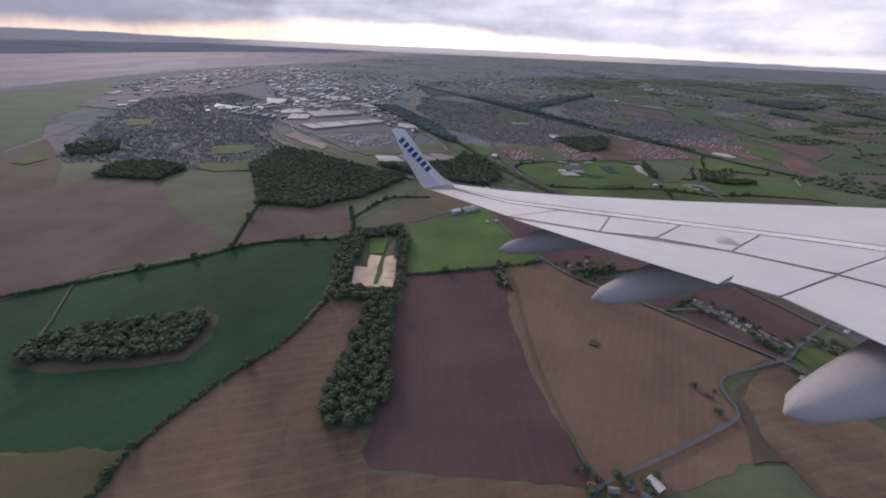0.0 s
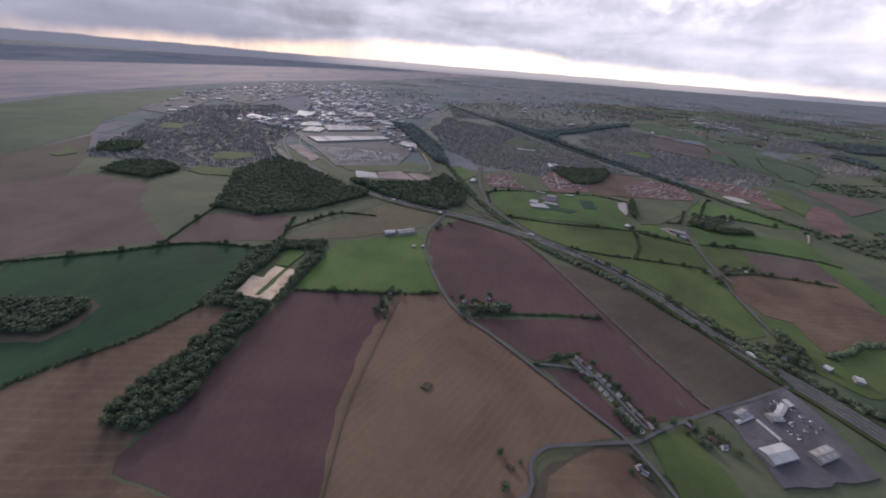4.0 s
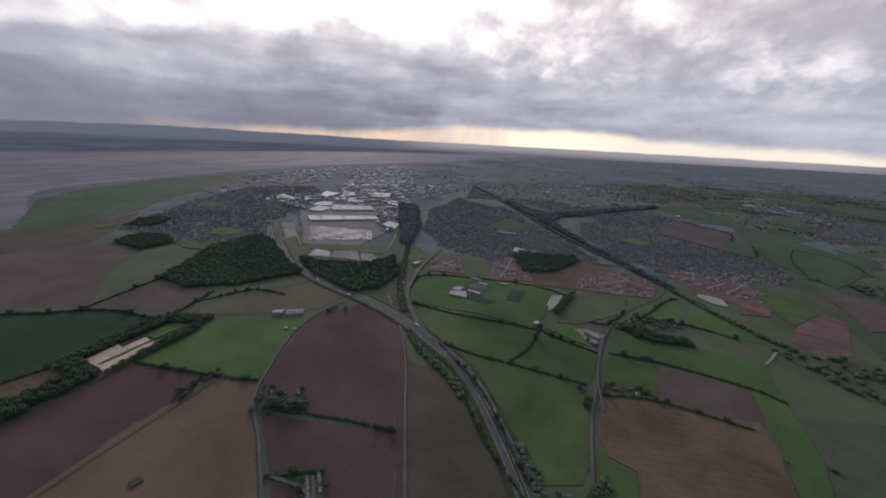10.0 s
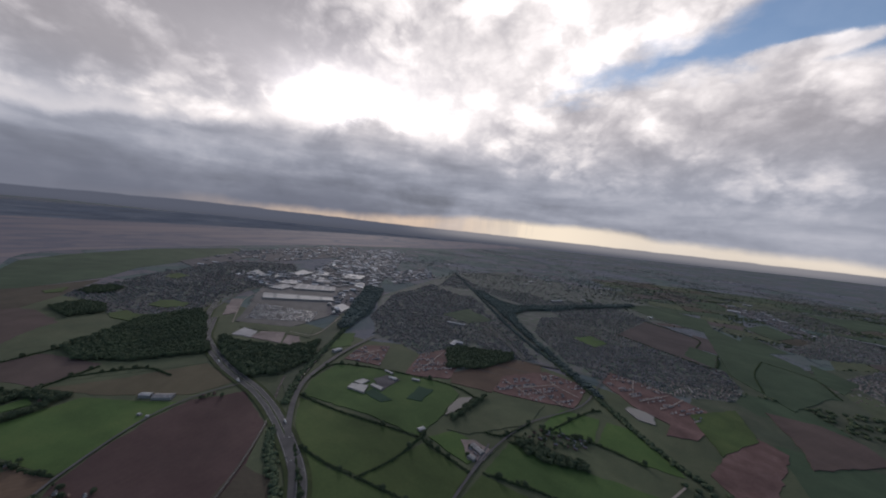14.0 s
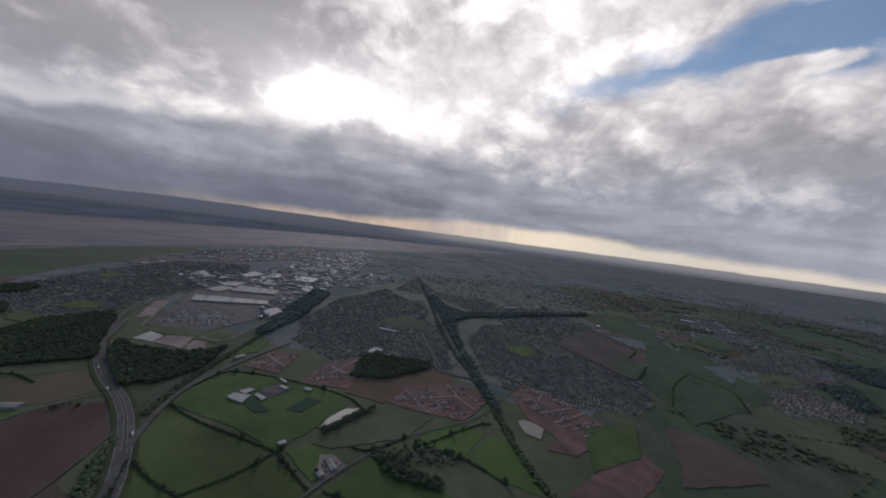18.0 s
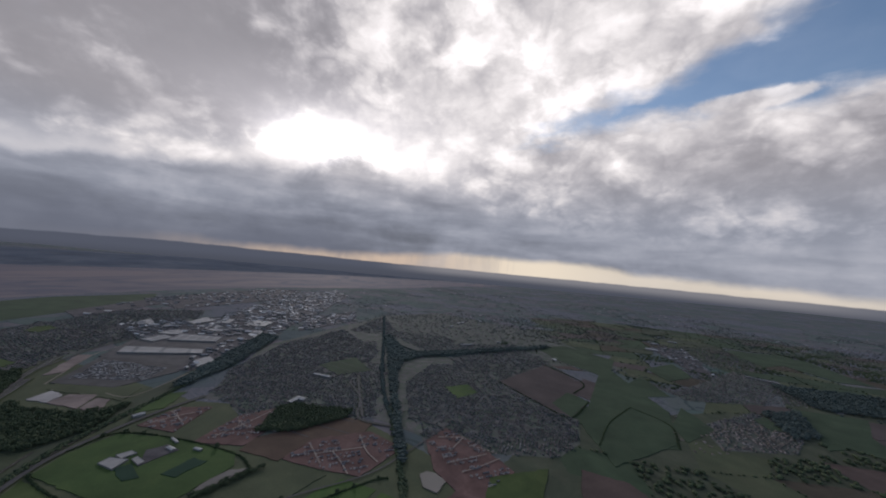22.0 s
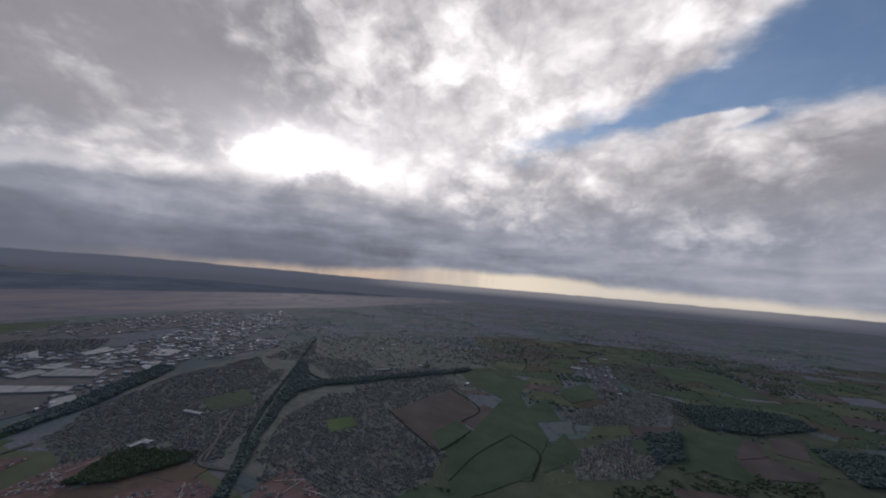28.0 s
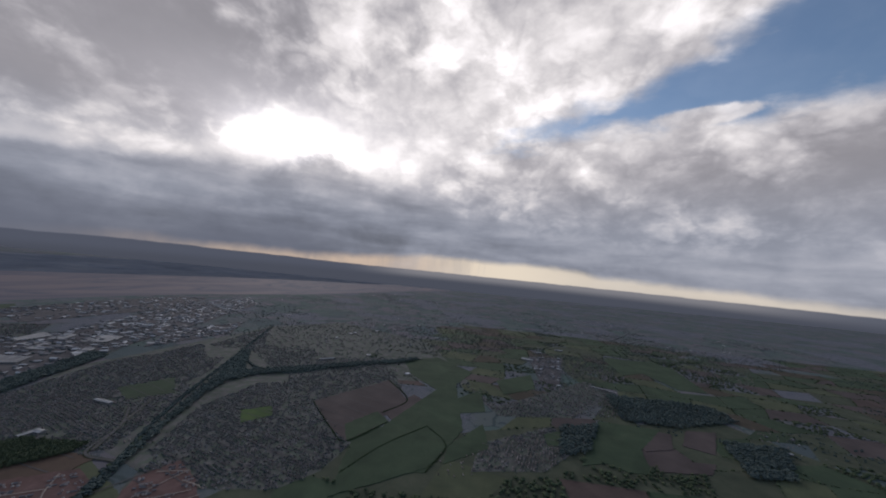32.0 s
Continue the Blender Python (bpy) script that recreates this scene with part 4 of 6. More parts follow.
def plant(x, y, size):
    PLANTED[0] += 1
    if PLANTED[0] > 290:
        MORE_TREES.append((x, y, 0, rng.uniform(0, 6.28), size, size * rng.uniform(0.85, 1.15)))
        return
    if len(FIRST_TREES) < 3:
        ob = tree_thing()
        ob.location, ob.scale = (x, y, 0), (size, size, size)
        FIRST_TREES.append(ob)
        return
    src = FIRST_TREES[rng.integers(0, 3)]
    ob = copy_thing(src, pose(x, y, 0, 0, 0, rng.uniform(0, 360)))
    ob.scale = (size, size, size * rng.uniform(0.85, 1.15))


def hedge(pts, trees=0.05):
    line = smooth_line(pts, 1.3)
    k = len(line)
    rows = np.c_[line + rng.normal(0, 0.25, (k, 2)), np.zeros(k), rng.random(k) * 6.28, rng.uniform(1.2, 2.3, k), rng.uniform(1.2, 2.4, k)]
    rows = rows[rng.random(k) > 0.05]
    tagged(many("hedge", HEDGE_CLUMP, rows, ["hedge_leaf"]), "dark green clipped field hedge with gaps", "hedge", "field hedges")
    for x, y in line[rng.random(k) < trees]:
        if y < 700:
            plant(x, y, rng.uniform(3.2, 6.0))


def tree_line(pts, width=4.5):
    line = smooth_line(pts, 2.6)
    q = np.repeat(line, 4, axis=0) + rng.normal(0, width * 0.38, (len(line) * 4, 2))
    rows = np.c_[q, np.zeros(len(q)), rng.random(len(q)) * 6.28, rng.uniform(3.0, 5.2, len(q)), rng.uniform(2.4, 4.4, len(q))]
    tagged(many("railway_trees", SHRUB, rows, ["leaf_hazed" if line[:, 1].mean() > 700 else "leaf"]), "dark green trees lining a railway cutting", "trees", kind="stuff")


wood("tree_belt", "long belt of dark green broadleaf trees between fields", 5.2, [(-49, 175), (-36, 180), (-34, 139), (-31, 119), (-27, 105), (-29, 86), (-53, 85), (-59, 98), (-56, 117), (-55, 156)])
wood("copse", "dense dark green trees screening the sandy yard", 5.2, [(-98, 246), (-79, 262), (-74, 226), (-75, 204), (-72, 185), (-81, 170)])
wood("copse", "dark green tree line behind the sandy yard", 5, [(-89, 261), (-49, 277), (-50, 261), (-80, 251)])
wood("copse", "dark green tree row beside the sandy yard", 5, [(-51, 265), (-41, 258), (-33, 190), (-37, 183)])
wood("copse", "dark green trees at the end of the sandy yard", 5, [(-80, 170), (-71, 184), (-42, 182), (-36, 180), (-51, 171)])
wood("wood_island", "island of dark green woodland in a crop field", 5.5, [(-220, 105), (-226, 114), (-210, 126), (-187, 137), (-157, 147), (-144, 145), (-139, 132), (-142, 117), (-173, 110), (-198, 105)])
wood("big_wood", "large dark green broadleaf wood", 5.9, [(-201, 309), (-237, 366), (-272, 418), (-267, 506), (-212, 486), (-119, 433), (-64, 411), (-102, 341), (-148, 304)])
wood("factory_wood", "dark green scattered trees beside the motorway", 6.8, [(-120, 454), (-69, 455), (-8, 486), (4, 509), (5, 541), (51, 470), (56, 427), (33, 396), (-50, 416)])
wood("small_wood", "small dark wood at the town edge", 5.6, [(-420, 355), (-434, 398), (-388, 415), (-339, 396), (-344, 351)])
wood("estate_wood", "dark green wood beside the building land", 5.4, [(177, 643), (184, 665), (272, 697), (279, 672), (250, 606), (209, 576)])
wood("town_wood", "dark belt of trees inside the old town", 6.8, [(-552, 449), (-545, 475), (-503, 480), (-478, 450), (-487, 420), (-515, 419)])
wood("valley_wood", "dark teal broadleaf wood between fields", 9, [(1247, 1269), (1379, 1311), (1315, 1154), (1241, 1124)])
wood("valley_wood", "dark wood at the edge of a suburb", 9, [(927, 1154), (1010, 1222), (978, 1070), (927, 1026)])
wood("valley_wood", "long dark wood below pale fields", 10, [(1047, 1446), (1210, 1497), (1315, 1520), (1349, 1433), (1180, 1297), (1062, 1274)])
wood("copse", "dark trees sheltering the hamlet from the fields", 5.1, [(332, 473), (351, 477), (376, 470), (400, 475), (403, 464), (377, 454), (348, 455)])
wood("copse", "dark trees along the bank of the pond", 5.1, [(273, 511), (285, 539), (282, 523), (273, 470), (266, 457)])
wood("railway_wood", "dark scrubby wood along the railway", 7.2, [(-233, 938), (-171, 939), (-46, 723), (-4, 604), (-26, 607), (-121, 758)])
wood("railway_wood", "broad dark belt of trees along the railway junction", 7.6, [(17, 1174), (160, 970), (272, 807), (376, 654), (406, 617), (413, 621), (369, 684), (294, 795), (227, 904), (201, 985), (214, 1039), (330, 1193), (480, 1399), (476, 1445), (319, 1233), (211, 1098), (166, 1049), (30, 1190)])
wood("copse", "dark trees round a farmstead beside the pale lane", 4.6, [(309, 232), (313, 250), (318, 260), (324, 252), (322, 238), (316, 228)])
wood("farm_copse", "dark trees round a farm", 6.9, [(90, 217), (95, 222), (126, 232), (128, 228), (109, 216)])
hedge([(111, 407), (160, 407), (211, 414), (260, 420), (264, 417)])
hedge([(258, 426), (254, 383), (242, 348)])
hedge([(179, 348), (209, 346), (242, 348), (275, 350), (306, 351)])
hedge([(264, 417), (291, 410), (313, 404)])
hedge([(325, 410), (375, 416), (432, 412), (453, 404)])
hedge([(319, 344), (359, 357), (418, 357)])
hedge([(332, 464), (380, 469), (400, 465)])
hedge([(366, 508), (408, 513), (449, 505)])
hedge([(430, 991), (534, 914), (583, 891), (610, 990)])
hedge([(501, 1200), (595, 1111), (581, 1018)])
hedge([(626, 813), (643, 908), (683, 1012)])
hedge([(683, 1012), (738, 962), (735, 872)])
hedge([(341, 507), (324, 471), (306, 464)])
hedge([(88, 443), (85, 489), (150, 517), (234, 533), (274, 524)])
hedge([(205, 311), (251, 258), (283, 230), (296, 208)])
hedge([(174, 347), (232, 303), (268, 258), (298, 226), (316, 206)])
hedge([(145, 181), (170, 197)])
hedge([(-99, 247), (-144, 239), (-174, 224), (-200, 202), (-253, 167), (-282, 149)])
hedge([(-81, 168), (-92, 132), (-113, 99), (-126, 69), (-127, 51)])
hedge([(-109, 315), (-91, 262), (-98, 249)])
hedge([(-100, 286), (-73, 340), (-31, 350)])
hedge([(-179, 224), (-192, 271), (-210, 338), (-238, 401)])
hedge([(30, 216), (42, 193)])
hedge([(101, 215), (152, 231), (192, 240)])
hedge([(71, 232), (39, 221), (-32, 202)])
hedge([(358, 499), (393, 572), (407, 589)])
tree_line([(29, 1151), (172, 1084), (274, 1105), (345, 1260), (488, 1441)])
tree_line([(141, 350), (171, 326), (199, 309), (221, 292)])
tree_line([(320, 265), (318, 230)])
tree_line([(341, 246), (358, 254), (376, 268), (408, 273)], 2.2)
tree_line([(299, 231), (312, 215), (330, 201), (346, 186)])
tree_line([(270, 268), (286, 243), (294, 225)])
tree_line([(393, 651), (253, 811), (74, 1081), (-200, 1499)])
tree_line([(312, 743), (368, 670), (416, 603), (462, 539), (497, 505)])
tree_line([(-188, 946), (-4, 596), (64, 457), (112, 386)])

# ---- buildings ----


def gable(w, d, h, r):
    """Walls and a pitched roof with eaves, centred, along x."""
    e = 0.06
    wall = np.array([(-w, -d, 0), (w, -d, 0), (w, d, 0), (-w, d, 0), (-w, -d, h), (w, -d, h), (w, d, h), (-w, d, h), (-w, 0, h + r), (w, 0, h + r)], float) / (2, 2, 1)
    wf = [(0, 1, 5), (0, 5, 4), (1, 2, 6), (1, 6, 5), (2, 3, 7), (2, 7, 6), (3, 0, 4), (3, 4, 7), (5, 6, 9), (7, 4, 8)]
    W, D = w / 2 + e, d / 2 + e
    drop = r * e / (d / 2)
    t = 0.05
    roof = np.array([(-W, -D, h - drop), (W, -D, h - drop), (W, 0, h + r), (-W, 0, h + r), (-W, D, h - drop), (W, D, h - drop),
                     (-W, -D, h - drop + t), (W, -D, h - drop + t), (W, 0, h + r + t), (-W, 0, h + r + t), (-W, D, h - drop + t), (W, D, h - drop + t)])
    rf = [(6, 7, 8), (6, 8, 9), (9, 8, 11), (9, 11, 10), (0, 1, 7), (0, 7, 6), (5, 4, 10), (5, 10, 11), (1, 2, 8), (1, 8, 7), (2, 5, 11), (2, 11, 8), (3, 0, 6), (3, 6, 9), (4, 3, 9), (4, 9, 10)]
    return (wall, np.array(wf)), (roof, np.array(rf))


def box(x0, x1, y0, y1, z0, z1):
    v = np.array([(x, y, z) for z in (z0, z1) for y in (y0, y1) for x in (x0, x1)], float)
    f = [(0, 2, 3), (0, 3, 1), (4, 5, 7), (4, 7, 6), (0, 1, 5), (0, 5, 4), (2, 6, 7), (2, 7, 3), (0, 4, 6), (0, 6, 2), (1, 3, 7), (1, 7, 5)]
    return v, np.array(f)


def house_proto(w, d, h, r):
    (wv, wf), (rv, rf) = gable(w, d, h, r)
    return join([(wv, wf, 0), (rv, rf, 1), (*box(w * 0.28, w * 0.36, -0.12, 0.12, h + r * 0.6, h + r + 0.35), 0)])


HOUSES = [house_proto(1.6, 1.1, 0.72, 0.45), house_proto(2.6, 1.1, 0.72, 0.42), house_proto(1.25, 1.15, 0.75, 0.5)]


OPEN_LAND = KEEP_CLEAR[1:]
BUILT_UP = []


def estate(spacing, fill, pts):
    """Streets of houses with back gardens and garden trees, following gently curving rows."""
    p = np.array(pts, float)
    lo, hi = p.min(0), p.max(0)
    gx, gy = np.meshgrid(np.arange(lo[0], hi[0], spacing * 0.72), np.arange(lo[1], hi[1], spacing))
    q = np.stack([gx.ravel(), gy.ravel()], 1)
    turn = 0.5 * np.sin(q[:, 0] * 0.011 + lo[1]) + 0.6 * np.sin(q[:, 1] * 0.009 + lo[0])
    mid = p.mean(0)
    blockturn = np.round(np.sin(np.floor(q[:, 0] / 55) * 12.9 + np.floor(q[:, 1] / 48) * 78.2) * 2) * 0.5
    ang = turn * 0.25 + np.where(np.abs(blockturn) > 0.9, 1.57, 0.0)
    q = q + np.stack([np.sin(q[:, 1] * 0.02) * spacing * 0.6, np.sin(q[:, 0] * 0.02) * spacing * 0.9], 1)
    q += rng.normal(0, spacing * 0.07, q.shape)
    keep = inside(pts, q) & (rng.random(len(q)) < fill * 0.8)
    for poly in OPEN_LAND + BUILT_UP:
        keep &= ~inside(poly, q)
    BUILT_UP.append(pts)
    q, ang = q[keep], ang[keep]
    if not len(q):
        return
    some = rng.permutation(len(q))[:1300]
    q, ang = q[some], ang[some]
    if spacing < 9:
        ground_patch("gardens", "mottled gardens and streets of a housing estate", "suburb", pts)
    if spacing < 9:
        for row_y in np.arange(lo[1] + spacing * 1.5, hi[1], spacing * 4.0):
            xs = np.arange(lo[0], hi[0], 4.0)
            line = np.stack([xs, np.full(len(xs), row_y)], 1)
            line = line + np.stack([np.sin(line[:, 1] * 0.02) * spacing * 0.6, np.sin(line[:, 0] * 0.02) * spacing * 0.9], 1)
            ok = inside(pts, line)
            line = line[ok]
            if len(line) > 5:
                tagged(ribbon("street", line, 0, 1.5, 0.98 + rng.random() * 0.02, "asphalt2"), "grey residential street between houses", "street", kind="structure")
                near = np.abs(q[:, 1] - np.interp(q[:, 0], line[:, 0], line[:, 1])) > 2.0
                q, ang = q[near], ang[near]
    kind = rng.integers(0, 3, len(q))
    scale = min(spacing, 7.0) / 5.5 * 1.35
    top = new("housing_estate")
    top.location = (*mid, 0)
    for i in range(3):
        s = kind == i
        rows = np.c_[q[s] - mid, np.full(s.sum(), 0.02), ang[s] + rng.normal(0, 0.05, s.sum()), np.full(s.sum(), scale) * rng.uniform(0.85, 1.15, s.sum()), np.full(s.sum(), scale) * rng.uniform(0.85, 1.15, s.sum())]
        if len(rows):
            many("houses", HOUSES[i], rows, ["wall_brick", "roof_tile"], top)["kind"] = "stuff"
    g = q + rng.normal(0, spacing * 0.45, q.shape)
    g = np.vstack([g[rng.random(len(g)) < 0.9], q[rng.random(len(q)) < 0.7] + rng.normal(0, spacing * 0.5, (1, 2))])
    rows = np.c_[g - mid, np.zeros(len(g)), rng.random(len(g)) * 6.28, min(spacing, 7.5) * rng.uniform(0.22, 0.45, len(g)), min(spacing, 7.5) * rng.uniform(0.22, 0.42, len(g))]
    many("garden_trees", GARDEN, rows, ["leaf_hazed"], top)["kind"] = "stuff"
    tagged(top, "suburban estate of brick houses with tiled roofs and garden trees", "housing estate", kind="stuff")


def shed_proto():
    (wv, wf), (rv, rf) = gable(1.0, 0.62, 0.16, 0.05)
    return join([(wv, wf, 0), (rv * (0.99, 0.96, 1), rf, 1)])


SHED = shed_proto()


def trading_estate(spacing, fill, pts):
    p = np.array(pts, float)
    lo, hi, mid = p.min(0), p.max(0), p.mean(0)
    gx, gy = np.meshgrid(np.arange(lo[0], hi[0], spacing * 1.5), np.arange(lo[1], hi[1], spacing * 1.2))
    q = np.stack([gx.ravel(), gy.ravel()], 1)
    q += rng.normal(0, spacing * 0.16, q.shape)
    q = q[inside(pts, q) & (rng.random(len(gx.ravel())) < fill + 0.12)]
    if not len(q):
        return
    top = new("trading_estate")
    top.location = (*mid, 0)
    k = len(q)
    size = spacing * rng.uniform(0.5, 1.1, k)
    rows = np.c_[q - mid, np.zeros(k), 0.62 + rng.choice([0, 1.5708], k, p=[0.75, 0.25]), size, 16.0 * rng.uniform(0.8, 1.4, k)]
    many("sheds", SHED, rows, ["cladding", "roof_metal"], top)["kind"] = "stuff"
    ground_patch("service_yards", "grey service yards and car parks between sheds", "concrete2", pts)
    g = q[rng.integers(0, k, k * 2)] + rng.normal(0, spacing * 0.8, (k * 2, 2))
    rows = np.c_[g - mid, np.zeros(len(g)), rng.random(len(g)) * 6.28, rng.uniform(3, 6, len(g)), rng.uniform(3, 5, len(g))]
    many("shrubs", SHRUB, rows, ["leaf_hazed"], top)["kind"] = "stuff"
    tagged(top, "trading estate of pale metal-roofed sheds", "industrial estate", kind="stuff")


def hall(name, label, height, pts):
    """A large flat-roofed works hall with parapet and rooflights."""
    p = np.array(pts, float)
    top = new(name)
    c = p.mean(0)
    top.location = (*c, 0)
    q = p - c
    k = len(q)
    h = height * 0.42
    inner = q * 0.985
    verts = [(x, y, 0) for x, y in q] + [(x, y, h + 0.3) for x, y in q] + [(x, y, h + 0.3) for x, y in inner] + [(x, y, h - 0.05) for x, y in inner]
    faces = [(i, (i + 1) % k, (i + 1) % k + k, i + k) for i in range(k)] + [(i + k, (i + 1) % k + k, (i + 1) % k + 2 * k, i + 2 * k) for i in range(k)] + [(i + 2 * k, (i + 1) % k + 2 * k, (i + 1) % k + 3 * k, i + 3 * k) for i in range(k)]
    mesh_object("wall", verts, faces, "cladding", top)
    dark = "dark" in label
    mesh_object("roof", [(x, y, h) for x, y in inner], [tuple(range(k))], "roof_grey" if dark else "roof_white", top)
    a, b, cc, d = (inner[i % k] for i in range(4))
    bands = 5 if name == "paint_shop" else (3 if "shop" in name else 0)
    for i in range(bands):
        u0, u1 = (i + 0.42) / bands, (i + 0.56) / bands
        lo0, hi0 = a + (d - a) * u0, b + (cc - b) * u0
        lo1, hi1 = a + (d - a) * u1, b + (cc - b) * u1
        qd = [lo0 + (hi0 - lo0) * 0.05, lo0 + (hi0 - lo0) * 0.95, lo1 + (hi1 - lo1) * 0.95, lo1 + (hi1 - lo1) * 0.05]
        v = [(x, y, h + 0.02) for x, y in qd] + [(x, y, h + 0.35) for x, y in qd]
        mesh_object("rooflight", v, [(4, 5, 6, 7), (0, 1, 5, 4), (1, 2, 6, 5), (2, 3, 7, 6), (3, 0, 4, 7)], "roof_white" if dark else "roof_grey", top)
    return tagged(top, label, "factory" if "shop" in name else "warehouse")


ground_patch("gardens", "mottled gardens and streets under the town", "suburb", [(60, 600), (-130, 860), (-200, 1500), (-60, 1800), (420, 1700), (700, 1300), (480, 1200), (580, 890), (560, 760), (420, 690), (300, 700), (240, 660), (150, 640)])
KEEP_CLEAR.pop()
estate(6, 0.85, [(-32, 705), (-126, 929), (-102, 1152), (11, 915), (-54, 817), (27, 649)])
estate(9, 0.8, [(821, 1447), (1012, 1501), (1152, 1432), (1092, 1295), (911, 1227)])
estate(7, 0.85, [(-409, 403), (-545, 487), (-695, 649), (-601, 752), (-477, 751), (-322, 562), (-267, 506), (-275, 444), (-311, 395)])
estate(5.5, 0.9, [(39, 626), (10, 710), (-7, 819), (17, 910), (177, 738), (150, 665), (96, 611)])
estate(5.5, 0.9, [(177, 738), (158, 868), (242, 797), (313, 705), (281, 684), (237, 659)])
estate(5.5, 0.92, [(274, 862), (262, 1005), (314, 1052), (432, 890), (420, 794), (401, 754), (366, 714), (327, 773)])
estate(6, 0.85, [(431, 836), (516, 913), (598, 804), (565, 789), (500, 758), (448, 776)])
estate(6.5, 0.8, [(-42, 787), (-76, 979), (37, 1097), (113, 997), (10, 918)])
estate(8, 0.75, [(290, 1083), (477, 1287), (462, 1120), (438, 916), (328, 1055)])
estate(9, 0.7, [(-200, 1499), (-34, 1884), (490, 2160), (771, 2053), (675, 1676), (410, 1464), (166, 1315), (6, 1261)])
estate(7, 0.85, [(355, 754), (372, 835), (467, 927), (594, 890), (600, 803), (576, 745), (418, 662)])
estate(8, 0.8, [(693, 1284), (791, 1192), (1004, 1554), (1072, 1474), (955, 1222), (802, 1139)])
estate(10, 0.7, [(816, 1846), (1220, 2053), (1075, 1603), (876, 1530)])
estate(7, 0.8, [(790, 1001), (910, 1148), (979, 1109), (905, 968), (797, 909)])
estate(9, 0.75, [(4, 820), (186, 942), (242, 833), (299, 722), (150, 656), (77, 731)])
estate(8, 0.8, [(46, 636), (150, 656), (286, 714), (315, 635), (231, 566)])
estate(9, 0.8, [(-549, 909), (-438, 1258), (-238, 952), (-165, 768), (-392, 773)])
estate(13, 0.6, [(-608, 2185), (58, 4802), (1454, 5462), (1532, 3269), (770, 2266), (-51, 1915)])
estate(13, 0.55, [(1110, 2838), (1805, 2511), (1581, 1883), (1206, 1693)])
estate(7.5, 0.8, [(-443, 403), (-514, 385), (-661, 615), (-787, 870), (-655, 1036), (-421, 854), (-357, 642), (-268, 501), (-270, 425)])
estate(7.5, 0.85, [(-91, 856), (-136, 1157), (104, 1015), (216, 737), (164, 662), (51, 620)])
estate(8.5, 0.8, [(200, 1228), (385, 1387), (564, 1156), (549, 892), (394, 897), (290, 1060)])
estate(8.5, 0.8, [(-102, 1152), (-200, 1499), (166, 1315), (330, 1230), (214, 1100), (30, 1190)])
trading_estate(17, 0.58, [(-392, 838), (-626, 1171), (-838, 1558), (-959, 2049), (-717, 1895), (-425, 1379), (-213, 958), (-274, 807)])
trading_estate(16, 0.2, [(-1021, 1020), (-1089, 1330), (-1151, 1714), (-1020, 1826), (-766, 1475), (-726, 984)])
trading_estate(14, 0.6, [(-349, 1221), (-342, 1488), (-201, 1309), (-202, 1035)])
trading_estate(13, 0.45, [(-591, 763), (-530, 895), (-449, 831), (-504, 722)])
trading_estate(12, 0.3, [(-194, 747), (-235, 900), (-174, 853), (-75, 665), (-96, 647)])
trading_estate(14, 0.35, [(-522, 754), (-559, 889), (-381, 908), (-336, 772), (-381, 710)])
trading_estate(16, 0.02, [(-833, 739), (-1013, 1076), (-870, 1032), (-709, 721)])
trading_estate(12, 0.25, [(814, 1735), (939, 1833), (928, 1442), (871, 1462)])
hall("warehouse", "grey metal-roofed warehouse on the trading estate", 6, [(-438, 932), (-483, 1002), (-439, 998), (-406, 951)])
hall("warehouse", "small pale warehouse behind the factory", 6, [(-421, 875), (-431, 908), (-410, 916), (-381, 876)])
hall("warehouse", "dark grey flat-roofed store behind the factory", 6, [(-365, 892), (-384, 929), (-359, 926), (-339, 893)])
hall("supermarket", "pale flat-roofed supermarket amid the houses", 5, [(-566, 791), (-591, 842), (-506, 813), (-490, 775)])
hall("supermarket", "long low white retail building amid houses", 5, [(-492, 828), (-485, 865), (-463, 844), (-461, 805)])
hall("press_shop", "long white factory roof with rooflight bands", 9, [(-272, 632), (-312, 663), (-182, 749), (-156, 728)])
hall("body_shop", "pale grey factory hall", 8, [(-357, 708), (-371, 765), (-329, 765), (-319, 717)])
hall("paint_shop", "dark grey factory hall with bright rooflights", 9, [(-312, 742), (-353, 794), (-261, 841), (-227, 803)])
hall("warehouse", "pale grey warehouse beside the factory", 7, [(-396, 763), (-419, 811), (-377, 828), (-351, 785)])
hall("warehouse", "white flat-roofed warehouse beside the railway", 7, [(-247, 900), (-281, 953), (-253, 955), (-208, 892)])
hall("warehouse", "grey-white flat-roofed warehouse beside the works", 6, [(-127, 692), (-130, 729), (-96, 718), (-83, 674)])
hall("warehouse", "pale warehouse by the ring road", 6, [(-362, 968), (-399, 1044), (-347, 1066), (-305, 999)])
hall("warehouse", "pale grey warehouse with a low roof", 6, [(-357, 861), (-397, 915), (-353, 933), (-314, 880)])
hall("warehouse", "light grey distribution shed", 6, [(-486, 879), (-531, 965), (-472, 960), (-448, 890)])


# ---- scattered far suburbs and copses ----


